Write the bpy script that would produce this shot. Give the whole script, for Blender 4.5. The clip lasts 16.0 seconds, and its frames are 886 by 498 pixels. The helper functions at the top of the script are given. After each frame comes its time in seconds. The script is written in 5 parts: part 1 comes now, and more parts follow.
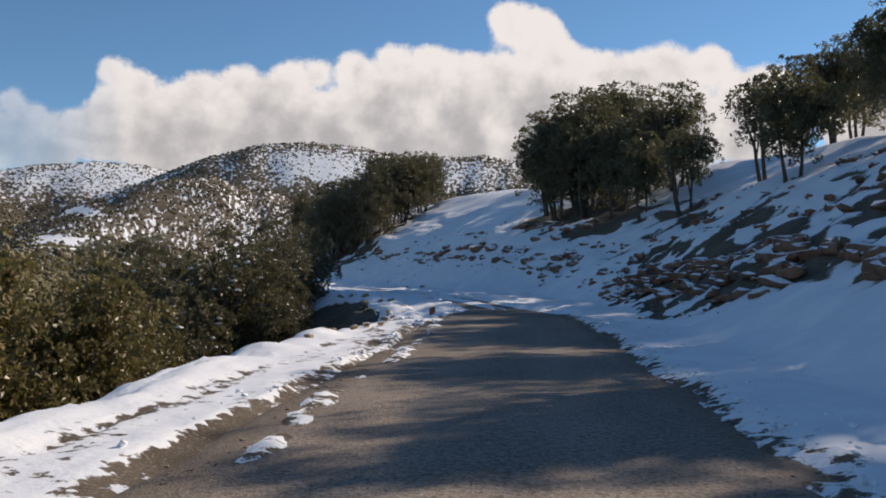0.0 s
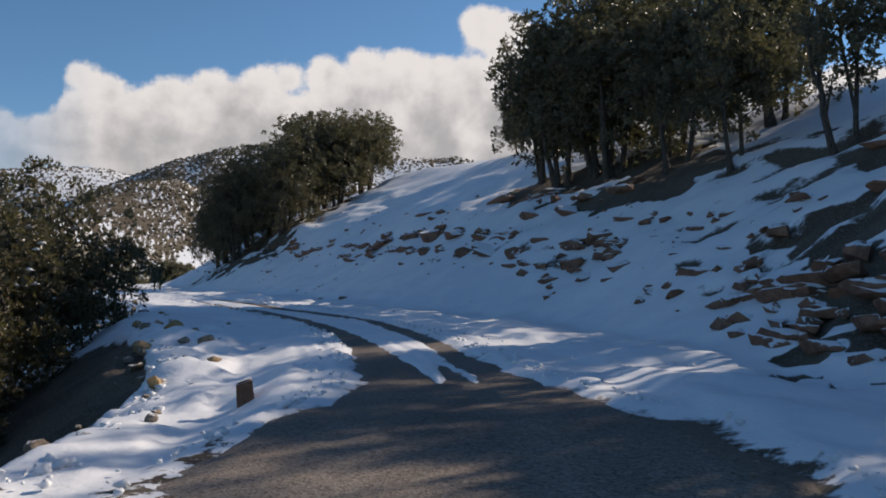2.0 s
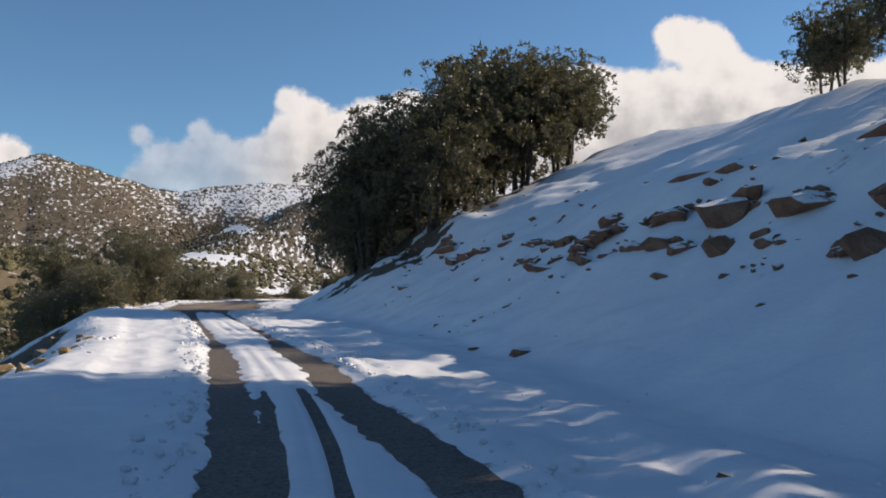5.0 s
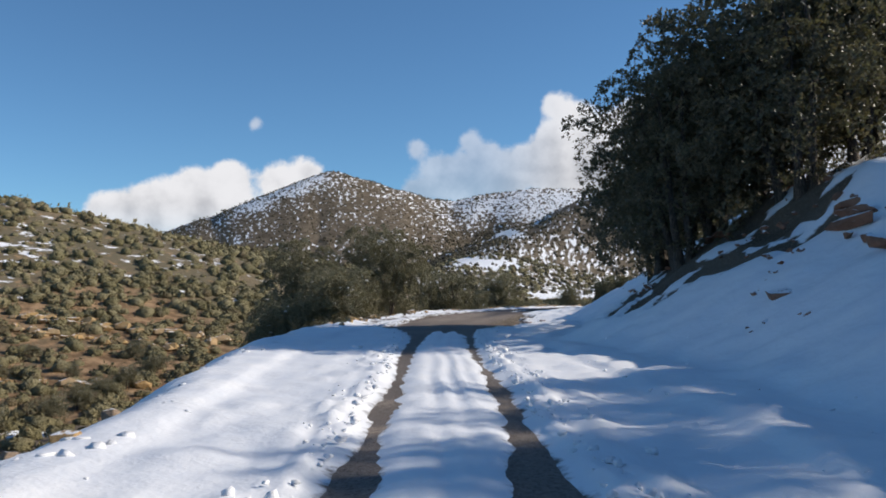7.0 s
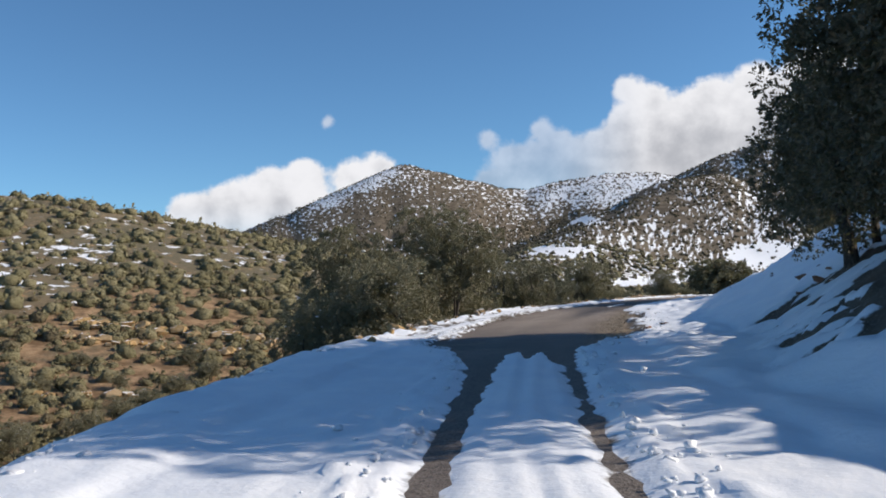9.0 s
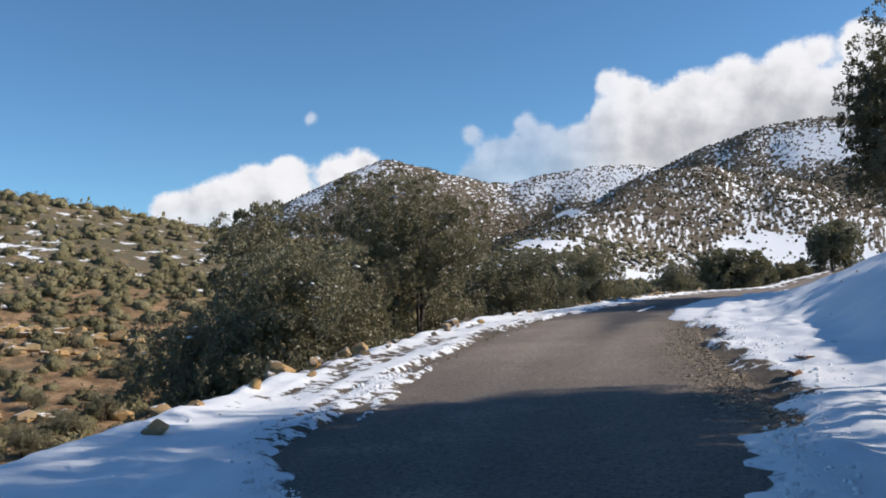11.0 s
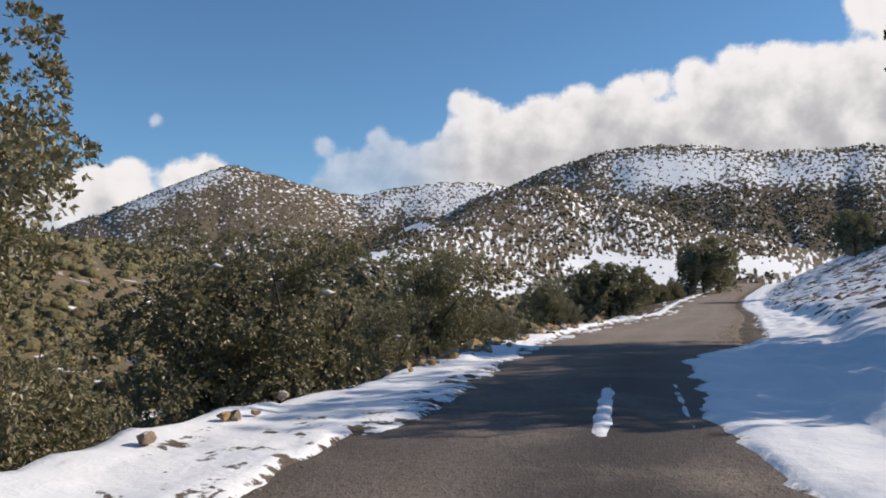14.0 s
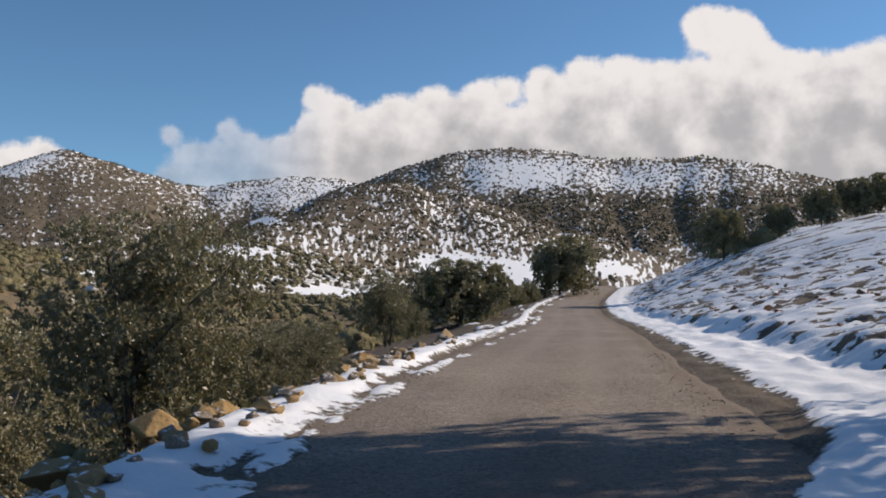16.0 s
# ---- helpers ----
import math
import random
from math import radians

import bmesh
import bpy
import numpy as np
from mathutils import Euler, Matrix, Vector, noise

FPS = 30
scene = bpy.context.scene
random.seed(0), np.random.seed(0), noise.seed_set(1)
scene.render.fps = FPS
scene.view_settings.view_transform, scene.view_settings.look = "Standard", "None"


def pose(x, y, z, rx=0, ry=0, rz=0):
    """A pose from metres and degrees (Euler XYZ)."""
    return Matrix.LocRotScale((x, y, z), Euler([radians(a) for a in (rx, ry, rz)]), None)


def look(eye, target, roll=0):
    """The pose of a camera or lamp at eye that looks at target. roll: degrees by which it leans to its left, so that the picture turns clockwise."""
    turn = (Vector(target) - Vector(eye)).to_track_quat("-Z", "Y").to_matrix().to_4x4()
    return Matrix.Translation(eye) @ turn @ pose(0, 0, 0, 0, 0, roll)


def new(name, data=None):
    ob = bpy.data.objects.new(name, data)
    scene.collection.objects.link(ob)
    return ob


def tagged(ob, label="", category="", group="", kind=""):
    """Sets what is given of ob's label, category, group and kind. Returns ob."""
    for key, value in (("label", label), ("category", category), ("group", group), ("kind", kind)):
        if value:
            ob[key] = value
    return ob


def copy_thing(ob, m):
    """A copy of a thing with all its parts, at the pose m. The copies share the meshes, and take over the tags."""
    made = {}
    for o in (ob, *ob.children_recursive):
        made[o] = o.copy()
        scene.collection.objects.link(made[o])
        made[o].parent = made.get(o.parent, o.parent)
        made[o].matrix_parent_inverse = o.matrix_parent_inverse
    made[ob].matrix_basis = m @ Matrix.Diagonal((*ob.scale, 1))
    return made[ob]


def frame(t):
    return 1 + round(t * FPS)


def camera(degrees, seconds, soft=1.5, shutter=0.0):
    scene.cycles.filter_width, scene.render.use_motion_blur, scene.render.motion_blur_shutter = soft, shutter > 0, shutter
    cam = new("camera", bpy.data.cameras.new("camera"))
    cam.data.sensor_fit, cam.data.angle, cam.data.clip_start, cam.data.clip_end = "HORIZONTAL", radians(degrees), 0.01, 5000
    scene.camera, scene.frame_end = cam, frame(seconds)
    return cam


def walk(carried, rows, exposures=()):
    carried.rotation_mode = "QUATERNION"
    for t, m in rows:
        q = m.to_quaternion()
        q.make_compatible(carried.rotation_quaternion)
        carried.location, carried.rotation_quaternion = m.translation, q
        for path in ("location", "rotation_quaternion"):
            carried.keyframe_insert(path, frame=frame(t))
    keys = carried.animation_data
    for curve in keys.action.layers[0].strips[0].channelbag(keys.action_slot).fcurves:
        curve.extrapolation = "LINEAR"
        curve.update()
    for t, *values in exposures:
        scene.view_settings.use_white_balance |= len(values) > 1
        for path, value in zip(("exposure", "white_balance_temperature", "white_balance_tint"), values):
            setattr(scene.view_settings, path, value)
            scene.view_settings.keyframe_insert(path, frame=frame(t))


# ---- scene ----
cam = camera(53.75, 16.0, 1.85)
PATH = [
    (0.0, (-0.000, -0.000, 1.350), (-0.001, 19.988, 2.048), 0.00),
    (0.5, (0.329, 5.784, 1.342), (0.394, 25.772, 2.035), -0.04),
    (1.0, (0.729, 11.542, 1.325), (0.967, 31.528, 2.021), 0.20),
    (1.5, (1.187, 16.701, 1.336), (1.671, 36.681, 2.083), -0.12),
    (2.0, (1.556, 21.285, 1.446), (2.161, 41.261, 2.223), -0.59),
    (2.5, (1.726, 25.123, 1.506), (2.217, 45.102, 2.291), -0.63),
    (3.0, (1.707, 28.237, 1.544), (1.925, 48.219, 2.376), -0.21),
    (5.5, (-0.758, 43.488, 1.851), (-5.941, 62.764, 3.107), 0.55),
    (6.0, (-1.868, 46.572, 1.909), (-8.648, 65.346, 3.152), 0.40),
    (6.5, (-3.052, 49.383, 1.964), (-11.337, 67.545, 3.197), 0.22),
    (7.0, (-4.209, 51.912, 2.033), (-13.658, 69.498, 3.234), 0.00),
    (7.5, (-5.373, 54.298, 2.104), (-15.621, 71.433, 3.269), -0.45),
    (8.0, (-6.471, 56.356, 2.157), (-17.233, 73.175, 3.298), -0.83),
    (10.5, (-13.308, 68.381, 2.417), (-24.109, 85.189, 3.309), -2.56),
    (11.0, (-14.842, 71.298, 2.438), (-25.477, 88.212, 3.348), -2.44),
    (11.5, (-16.352, 74.223, 2.454), (-26.791, 91.255, 3.408), -2.27),
    (12.0, (-17.898, 77.370, 2.470), (-28.053, 94.571, 3.478), -2.17),
    (12.5, (-19.324, 80.556, 2.513), (-29.092, 97.976, 3.577), -1.90),
    (13.0, (-20.659, 83.817, 2.561), (-29.860, 101.543, 3.630), -1.66),
    (13.5, (-21.753, 86.960, 2.614), (-30.233, 105.039, 3.720), -1.44),
    (14.0, (-22.778, 90.330, 2.693), (-30.337, 108.813, 3.811), -1.04),
    (14.5, (-23.659, 93.626, 2.727), (-30.237, 112.477, 3.892), -1.00),
    (15.0, (-24.239, 96.260, 2.754), (-29.922, 115.401, 3.903), -0.71),
    (15.5, (-24.845, 99.408, 2.780), (-29.783, 118.756, 3.892), -0.30),
    (16.0, (-25.397, 102.196, 2.857), (-29.726, 121.694, 3.898), -0.10),
]
walk(cam, [(t, look(eye, target, roll)) for t, eye, target, roll in PATH],
     [(0.0, 0.05, 7460, 14), (0.8, 0.12, 7500, 14), (1.5, 0.12, 7480, 14), (2.0, -0.05, 7380, 14), (2.5, 0.32, 7850, 15), (3.0, 0.32, 7900, 15), (5.5, 0.08, 7300, 13), (6.5, 0.1, 6830, 11), (8.0, 0.12, 6780, 11), (10.5, 0.24, 6780, 11), (11.5, 0.2, 6750, 11), (12.5, 0.33, 6880, 12), (14.0, 0.16, 7170, 13), (16.0, 0.05, 7300, 14)])

# ================= light =================
SUN_AZ, SUN_EL = 57.0, 29.5          # degrees to the right of +y, above the horizon
world = bpy.data.worlds.new("world")
scene.world = world
world.use_nodes = True


class Nodes:
    """Short hand for building node trees."""

    def __init__(self, tree):
        self.t = tree

    def node(self, kind, **props):
        n = self.t.nodes.new(kind)
        for k, v in props.items():
            if k == "operation":
                n.operation = v
            elif k == "data_type":
                n.data_type = v
            elif k == "blend_type":
                n.blend_type = v
        return n

    def put(self, sock, v):
        if isinstance(v, (int, float, tuple, list)):
            sock.default_value = v
        else:
            self.t.links.new(v, sock)

    def math(self, op, a, b=0.0, c=0.0, clamp=False):
        n = self.node("ShaderNodeMath", operation=op)
        n.use_clamp = clamp
        for i, v in enumerate((a, b, c)):
            self.put(n.inputs[i], v)
        return n.outputs[0]

    def mix(self, f, a, b, blend="MIX"):
        n = self.node("ShaderNodeMix", data_type="RGBA", blend_type=blend)
        self.put(n.inputs[0], f)
        for i, v in ((6, a), (7, b)):
            self.put(n.inputs[i], v if not isinstance(v, tuple) or len(v) == 4 else (*v, 1.0))
        return n.outputs[2]

    def noise(self, vec, scale, detail=3.0, rough=0.55, dims="3D"):
        n = self.node("ShaderNodeTexNoise")
        n.noise_dimensions = dims
        if vec is not None:
            self.put(n.inputs["Vector"], vec)
        n.inputs["Scale"].default_value = scale
        n.inputs["Detail"].default_value = detail
        n.inputs["Roughness"].default_value = rough
        return n.outputs["Fac"]

    def ramp(self, v, lo, hi, a=0.0, b=1.0):
        n = self.node("ShaderNodeMapRange")
        n.interpolation_type = "SMOOTHSTEP"
        for i, x in enumerate((v, lo, hi, a, b)):
            self.put(n.inputs[i], x)
        return n.outputs[0]

    def combine(self, x, y, z):
        n = self.node("ShaderNodeCombineXYZ")
        for i, v in enumerate((x, y, z)):
            self.put(n.inputs[i], v)
        return n.outputs[0]


# clouds: rounded heads (azimuth, elevation, radius in degrees), then the body of the bank
CLOUD_HEADS = [(-39.1, 7.7, 1.5), (-37.0, 7.8, 1.2), (-30.0, 9.9, .8), (-26.6, 10.4, .9), (-25.5, 9.3, 1.3), (-21.0, 12.7, 1.1),
               (-19.3, 11.6, 1.4), (-15.6, 11.6, 1.7), (-13.2, 12.2, 1.6), (-10.0, 12.5, 1.8), (-8.2, 13.2, 1.2), (-5.8, 13.4, 1.6),
               (-3.5, 14.2, 1.3), (-0.8, 13.9, 1.6), (1.5, 13.2, 1.8), (4.5, 16.5, 1.7), (6.2, 15.5, 2.1), (7.5, 14.0, 1.9),
               (10.4, 12.7, 2.0), (12.6, 12.7, 2.0), (14.4, 13.2, 2.0)]
CLOUD_BODY = [(10.0, 7.2, 3.0), (14.5, 6.6, 3.0), (6.0, 7.8, 2.8), (1.5, 8.2, 2.8), (-3.0, 8.4, 2.8), (-2.2, 12.2, 2.5), (-12.0, 11.0, 2.2), (-17.2, 10.4, 2.0), (-27.0, 8.0, 1.7), (-30.0, 7.2, 1.4), (-25.5, 9.0, 1.4), (8.5, 12.0, 2.6), (13.0, 10.5, 3.0), (3.6, 12.2, 2.8), (-24.5, 7.6, 1.9), (-21.0, 10.4, 1.6), (-23.0, 8.9, 1.6), (-18.2, 8.4, 2.6), (-15.6, 9.2, 2.6), (-12.6, 8.6, 3.0), (-10.0, 9.5, 3.0), (-7.2, 9.0, 3.2), (-4.5, 10.8, 3.0), (0.9, 10.3, 3.1), (6.1, 11.0, 3.3), (11.0, 9.7, 3.3),
              (15.0, 9.7, 3.3), (-21.2, 8.8, 2.0), (-28.3, 8.1, 1.7), (-42.0, 7.9, 1.4), (-44.2, 7.2, 1.7), (-47.0, 6.5, 1.4),
              (-49.5, 5.5, 1.5), (-43.4, 6.4, 1.7), (-45.6, 6.2, 1.6), (-48.0, 5.6, 1.5), (-46.8, 4.6, 1.6), (-44.0, 4.8, 1.7), (-41.2, 6.0, 1.3), (-37.2, 8.3, 1.1), (-40.5, 11.3, .72), (17.2, 13.2, 1.5), (20.0, 10.0, 3.4), (27.0, 9.0, 4.0), (36.0, 10.0, 4.5)]
SKY_STRENGTH, CLOUD_LIGHT = 0.107, 0.96
N = Nodes(world.node_tree)
world.node_tree.nodes.clear()
sky = N.node("ShaderNodeTexSky")
sky.sky_type = "NISHITA"
sky.sun_disc = False
sky.sun_elevation, sky.sun_rotation = radians(SUN_EL), radians(SUN_AZ)
sky.altitude, sky.air_density, sky.dust_density, sky.ozone_density = 1700.0, 1.0, 0.05, 4.5
coord = N.node("ShaderNodeTexCoord").outputs["Generated"]
sep = N.node("ShaderNodeSeparateXYZ")
N.put(sep.inputs[0], coord)
az = N.math("MULTIPLY", N.math("ARCTAN2", sep.outputs[0], sep.outputs[1]), 57.2958)
el = N.math("MULTIPLY", N.math("ARCSINE", sep.outputs[2]), 57.2958)
flat = N.combine(az, el, 0.0)
billow = N.noise(flat, 0.33, 6.0, 0.55)
wisp = N.noise(flat, 1.9, 6.0, 0.62)
field = None
for a, e, r in CLOUD_HEADS + CLOUD_BODY:
    d = N.node("ShaderNodeVectorMath", operation="DISTANCE")
    N.put(d.inputs[0], flat)
    d.inputs[1].default_value = (a, e, 0.0)
    f = N.math("SUBTRACT", r - 0.22, d.outputs["Value"])
    field = f if field is None else N.math("SMOOTH_MAX", field, f, 1.7)
field = N.math("ADD", field, N.math("MULTIPLY", N.math("SUBTRACT", billow, 0.5), 1.5))
field = N.math("ADD", field, N.math("MULTIPLY", N.math("SUBTRACT", wisp, 0.5), 0.5))
cover = N.ramp(field, -0.12, 0.38)
lower = N.ramp(el, 2.0, 6.5)          # the bank thins out towards its foot
cover = N.math("MULTIPLY", cover, N.math("ADD", N.math("MULTIPLY", lower, 0.55), 0.45))
veil = N.math("MAXIMUM", N.ramp(az, -26.5, -19.0), N.ramp(az, -33.0, -36.0))
cover = N.math("MULTIPLY", cover, N.math("ADD", N.math("MULTIPLY", veil, 0.52), 0.48))
cover = N.math("MULTIPLY", cover, N.math("SUBTRACT", 1.0, N.math("MULTIPLY", N.math("MULTIPLY", N.ramp(az, -36.0, -39.0), N.ramp(el, 9.9, 10.5)), 0.5)))
relief = N.noise(N.combine(N.math("SUBTRACT", az, 0.9), N.math("SUBTRACT", el, 0.5), 0.0), 0.33, 6.0, 0.55)
deep = N.math("MULTIPLY", N.math("MINIMUM", field, 2.4), -0.24)          # brightest at the rims, greyer inside
lit = N.math("ADD", N.math("MULTIPLY", N.math("SUBTRACT", billow, relief), 1.5), N.math("MULTIPLY", N.math("SUBTRACT", el, 10.2), 0.075))
lit = N.math("ADD", N.math("ADD", lit, 0.34), deep)
lit = N.math("ADD", lit, N.math("MULTIPLY", N.math("SUBTRACT", wisp, 0.5), 0.16))
lit = N.math("ADD", lit, N.math("MULTIPLY", N.ramp(az, -34.0, -38.0), 0.42))          # the far end of the bank stands in full sun
cloud_colour = N.mix(N.ramp(lit, -0.42, 0.55), (0.42, 0.445, 0.50), (0.79, 0.815, 0.87))
sky_out = N.node("ShaderNodeBackground")
N.put(sky_out.inputs[0], N.mix(1.0, sky.outputs[0], (0.75, 1.02, 1.10), "MULTIPLY"))
sky_out.inputs[1].default_value = SKY_STRENGTH
cloud_out = N.node("ShaderNodeBackground")
N.put(cloud_out.inputs[0], cloud_colour)
cloud_out.inputs[1].default_value = CLOUD_LIGHT
both = N.node("ShaderNodeMixShader")
N.put(both.inputs[0], cover)
N.put(both.inputs[1], sky_out.outputs[0])
N.put(both.inputs[2], cloud_out.outputs[0])
N.put(N.node("ShaderNodeOutputWorld").inputs[0], both.outputs[0])
world.cycles.sampling_method = "MANUAL"
world.cycles.sample_map_resolution = 512

sun = new("sun", bpy.data.lights.new("sun", "SUN"))
sun.data.energy, sun.data.angle, sun.data.color = 4.4, radians(0.55), (1.0, 0.935, 0.845)
ca, sa, ce, se = math.cos(radians(SUN_AZ)), math.sin(radians(SUN_AZ)), math.cos(radians(SUN_EL)), math.sin(radians(SUN_EL))
sun.matrix_world = look((60 * sa * ce, 60 * ca * ce, 60 * se), (0, 0, 0))


# ================= materials =================
def material(name):
    m = bpy.data.materials.new(name)
    m.use_nodes = True
    m.node_tree.nodes.clear()
    n = Nodes(m.node_tree)
    b = n.node("ShaderNodeBsdfPrincipled")
    out = n.node("ShaderNodeOutputMaterial")
    n.put(out.inputs[0], b.outputs[0])
    return m, n, b


def object_coords(n):
    return n.node("ShaderNodeTexCoord").outputs["Object"]


def bump(n, b, height, strength, distance):
    k = n.node("ShaderNodeBump")
    k.inputs["Strength"].default_value = strength
    k.inputs["Distance"].default_value = distance
    n.put(k.inputs["Height"], height)
    n.put(b.inputs["Normal"], k.outputs[0])


def attribute(n, name):
    a = n.node("ShaderNodeAttribute")
    a.attribute_name = name
    return a.outputs["Fac"]


def make_ground_material():
    """Snow over stony earth; the snow attribute says where it lies, noise frays its edge."""
    m, n, b = material("snowy_ground")
    co = object_coords(n)
    cover = attribute(n, "snow")
    fray = n.math("ADD", n.math("MULTIPLY", n.math("SUBTRACT", n.noise(co, 2.6, 4.0), 0.5), 0.35),
                  n.math("MULTIPLY", n.math("SUBTRACT", n.noise(co, 11.0, 3.0), 0.5), 0.22))
    torn = n.math("MULTIPLY", n.math("SUBTRACT", n.noise(co, 4.2, 5.0, 0.65), 0.52), n.math("MULTIPLY", attribute(n, "ragged"), 2.6))
    fray = n.math("ADD", fray, torn)
    snow = n.ramp(n.math("ADD", cover, fray), -0.15, -0.02)
    stones = n.noise(co, 24.0, 4.0, 0.65)
    soil = n.mix(n.ramp(n.noise(co, 0.6, 3.0), 0.35, 0.65), (0.085, 0.064, 0.046), (0.135, 0.105, 0.077))
    soil = n.mix(n.ramp(stones, 0.52, 0.68), soil, (0.24, 0.20, 0.16))
    soil = n.mix(n.ramp(n.noise(co, 60.0, 2.0), 0.58, 0.7), soil, (0.05, 0.042, 0.035))
    white = n.mix(n.ramp(n.noise(co, 0.9, 4.0), 0.4, 0.7), (0.80, 0.82, 0.85), (0.88, 0.885, 0.89))
    white = n.mix(n.ramp(n.noise(co, 7.0, 5.0, 0.7), 0.62, 0.8), white, (0.76, 0.76, 0.76))
    n.put(b.inputs["Base Color"], n.mix(snow, soil, white))
    n.put(b.inputs["Roughness"], n.ramp(snow, 0.0, 1.0, 0.95, 0.6))
    b.inputs["Specular IOR Level"].default_value = 0.25
    lumps = n.math("ADD", n.math("MULTIPLY", n.noise(co, 3.2, 5.0, 0.6), 1.0), n.math("MULTIPLY", n.noise(co, 18.0, 4.0, 0.7), 0.14))
    grit = n.math("MULTIPLY", stones, 0.8)
    height = n.node("ShaderNodeMix", data_type="FLOAT")
    n.put(height.inputs[0], snow)
    n.put(height.inputs[2], grit)
    n.put(height.inputs[3], n.math("ADD", lumps, 0.5))
    bump(n, b, height.outputs[0], 0.34, 0.08)
    return m


def make_hill_material():
    """Far slopes: ochre earth and dead grass, snow lying in ragged sheets where the attribute is high."""
    m, n, b = material("hill_slopes")
    co = object_coords(n)
    cover = attribute(n, "snow")
    fall = n.combine(attribute(n, "across"), n.math("MULTIPLY", attribute(n, "rise"), 1.05), 0.0)          # drifts run down the slopes
    coarse = n.math("ADD", n.math("MULTIPLY", n.math("SUBTRACT", n.noise(fall, 0.19, 3.0, 0.6, "2D"), 0.5), 1.7),
                    n.math("MULTIPLY", n.math("SUBTRACT", n.noise(fall, 0.035, 3.0, 0.5, "2D"), 0.5), 0.5))
    fine = n.math("ADD", n.math("MULTIPLY", n.math("SUBTRACT", n.noise(co, 0.32, 4.0, 0.6), 0.5), 1.7),
                  n.math("MULTIPLY", n.math("SUBTRACT", n.noise(co, 0.06, 4.0, 0.6), 0.5), 0.8))
    pick = n.node("ShaderNodeMix", data_type="FLOAT")
    n.put(pick.inputs[0], attribute(n, "stony"))
    n.put(pick.inputs[2], fine)
    n.put(pick.inputs[3], coarse)
    snow = n.ramp(n.math("ADD", cover, pick.outputs[0]), -0.03, 0.05)
    earth = n.mix(n.ramp(n.noise(co, 0.04, 4.0), 0.35, 0.65), (0.20, 0.155, 0.098), (0.155, 0.132, 0.084))
    earth = n.mix(n.ramp(n.noise(co, 0.5, 4.0, 0.7), 0.54, 0.68), earth, (0.36, 0.235, 0.13))
    earth = n.mix(n.ramp(n.noise(co, 1.1, 3.0, 0.7), 0.56, 0.7), earth, (0.09, 0.08, 0.04))
    stony = n.mix(n.ramp(n.noise(co, 0.09, 5.0, 0.7), 0.4, 0.62), (0.105, 0.083, 0.058), (0.185, 0.146, 0.104))
    earth = n.mix(attribute(n, "stony"), earth, stony)
    scree = n.mix(n.ramp(n.noise(co, 0.42, 5.0, 0.7), 0.38, 0.66), (0.17, 0.105, 0.058), (0.40, 0.262, 0.150))
    earth = n.mix(n.math("MULTIPLY", attribute(n, "gully"), n.ramp(n.noise(co, 0.14, 4.0, 0.7), 0.30, 0.48)), earth, scree)
    n.put(b.inputs["Base Color"], n.mix(snow, earth, (0.84, 0.85, 0.87)))
    b.inputs["Roughness"].default_value = 0.9
    b.inputs["Specular IOR Level"].default_value = 0.1
    bump(n, b, n.noise(co, 0.7, 5.0, 0.7), 0.6, 0.6)
    return m


def make_asphalt():
    m, n, b = material("worn_asphalt")
    co = object_coords(n)
    chips = n.node("ShaderNodeTexVoronoi")
    n.put(chips.inputs["Vector"], co)
    chips.inputs["Scale"].default_value = 48.0
    col = n.mix(n.ramp(n.noise(co, 0.35, 4.0), 0.35, 0.68), (0.215, 0.170, 0.136), (0.295, 0.236, 0.192))
    col = n.mix(n.ramp(attribute(n, "track"), 0.0, 1.0, 0.0, 0.35), col, (0.34, 0.285, 0.235))
    spec = n.node("ShaderNodeSeparateColor")
    n.put(spec.inputs[0], chips.outputs["Color"])
    col = n.mix(n.ramp(spec.outputs[0], 0.62, 0.95, 0.0, 0.55), col, (0.36, 0.32, 0.28))
    col = n.mix(n.ramp(spec.outputs[1], 0.7, 0.95, 0.0, 0.6), col, (0.035, 0.032, 0.030))
    grit = n.noise(co, 17.0, 4.0, 0.75)
    col = n.mix(n.ramp(grit, 0.52, 0.66, 0.0, 0.5), col, (0.40, 0.345, 0.285))
    col = n.mix(n.ramp(grit, 0.48, 0.34, 0.0, 0.6), col, (0.085, 0.068, 0.055))
    col = n.mix(n.ramp(attribute(n, "edge"), 0.35, 1.0, 0.0, 0.6), col, (0.155, 0.118, 0.085))
    wet = n.math("MULTIPLY", attribute(n, "wet"), n.ramp(n.noise(co, 0.8, 4.0), 0.2, 0.5))
    col = n.mix(n.math("MULTIPLY", wet, 0.66, 0.0, True), col, (0.040, 0.034, 0.031))
    n.put(b.inputs["Base Color"], col)
    n.put(b.inputs["Roughness"], n.ramp(wet, 0.0, 1.0, 0.92, 0.68))
    b.inputs["Specular IOR Level"].default_value = 0.2
    bump(n, b, n.math("ADD", chips.outputs["Distance"], n.noise(co, 9.0, 3.0)), 0.5, 0.012)
    return m


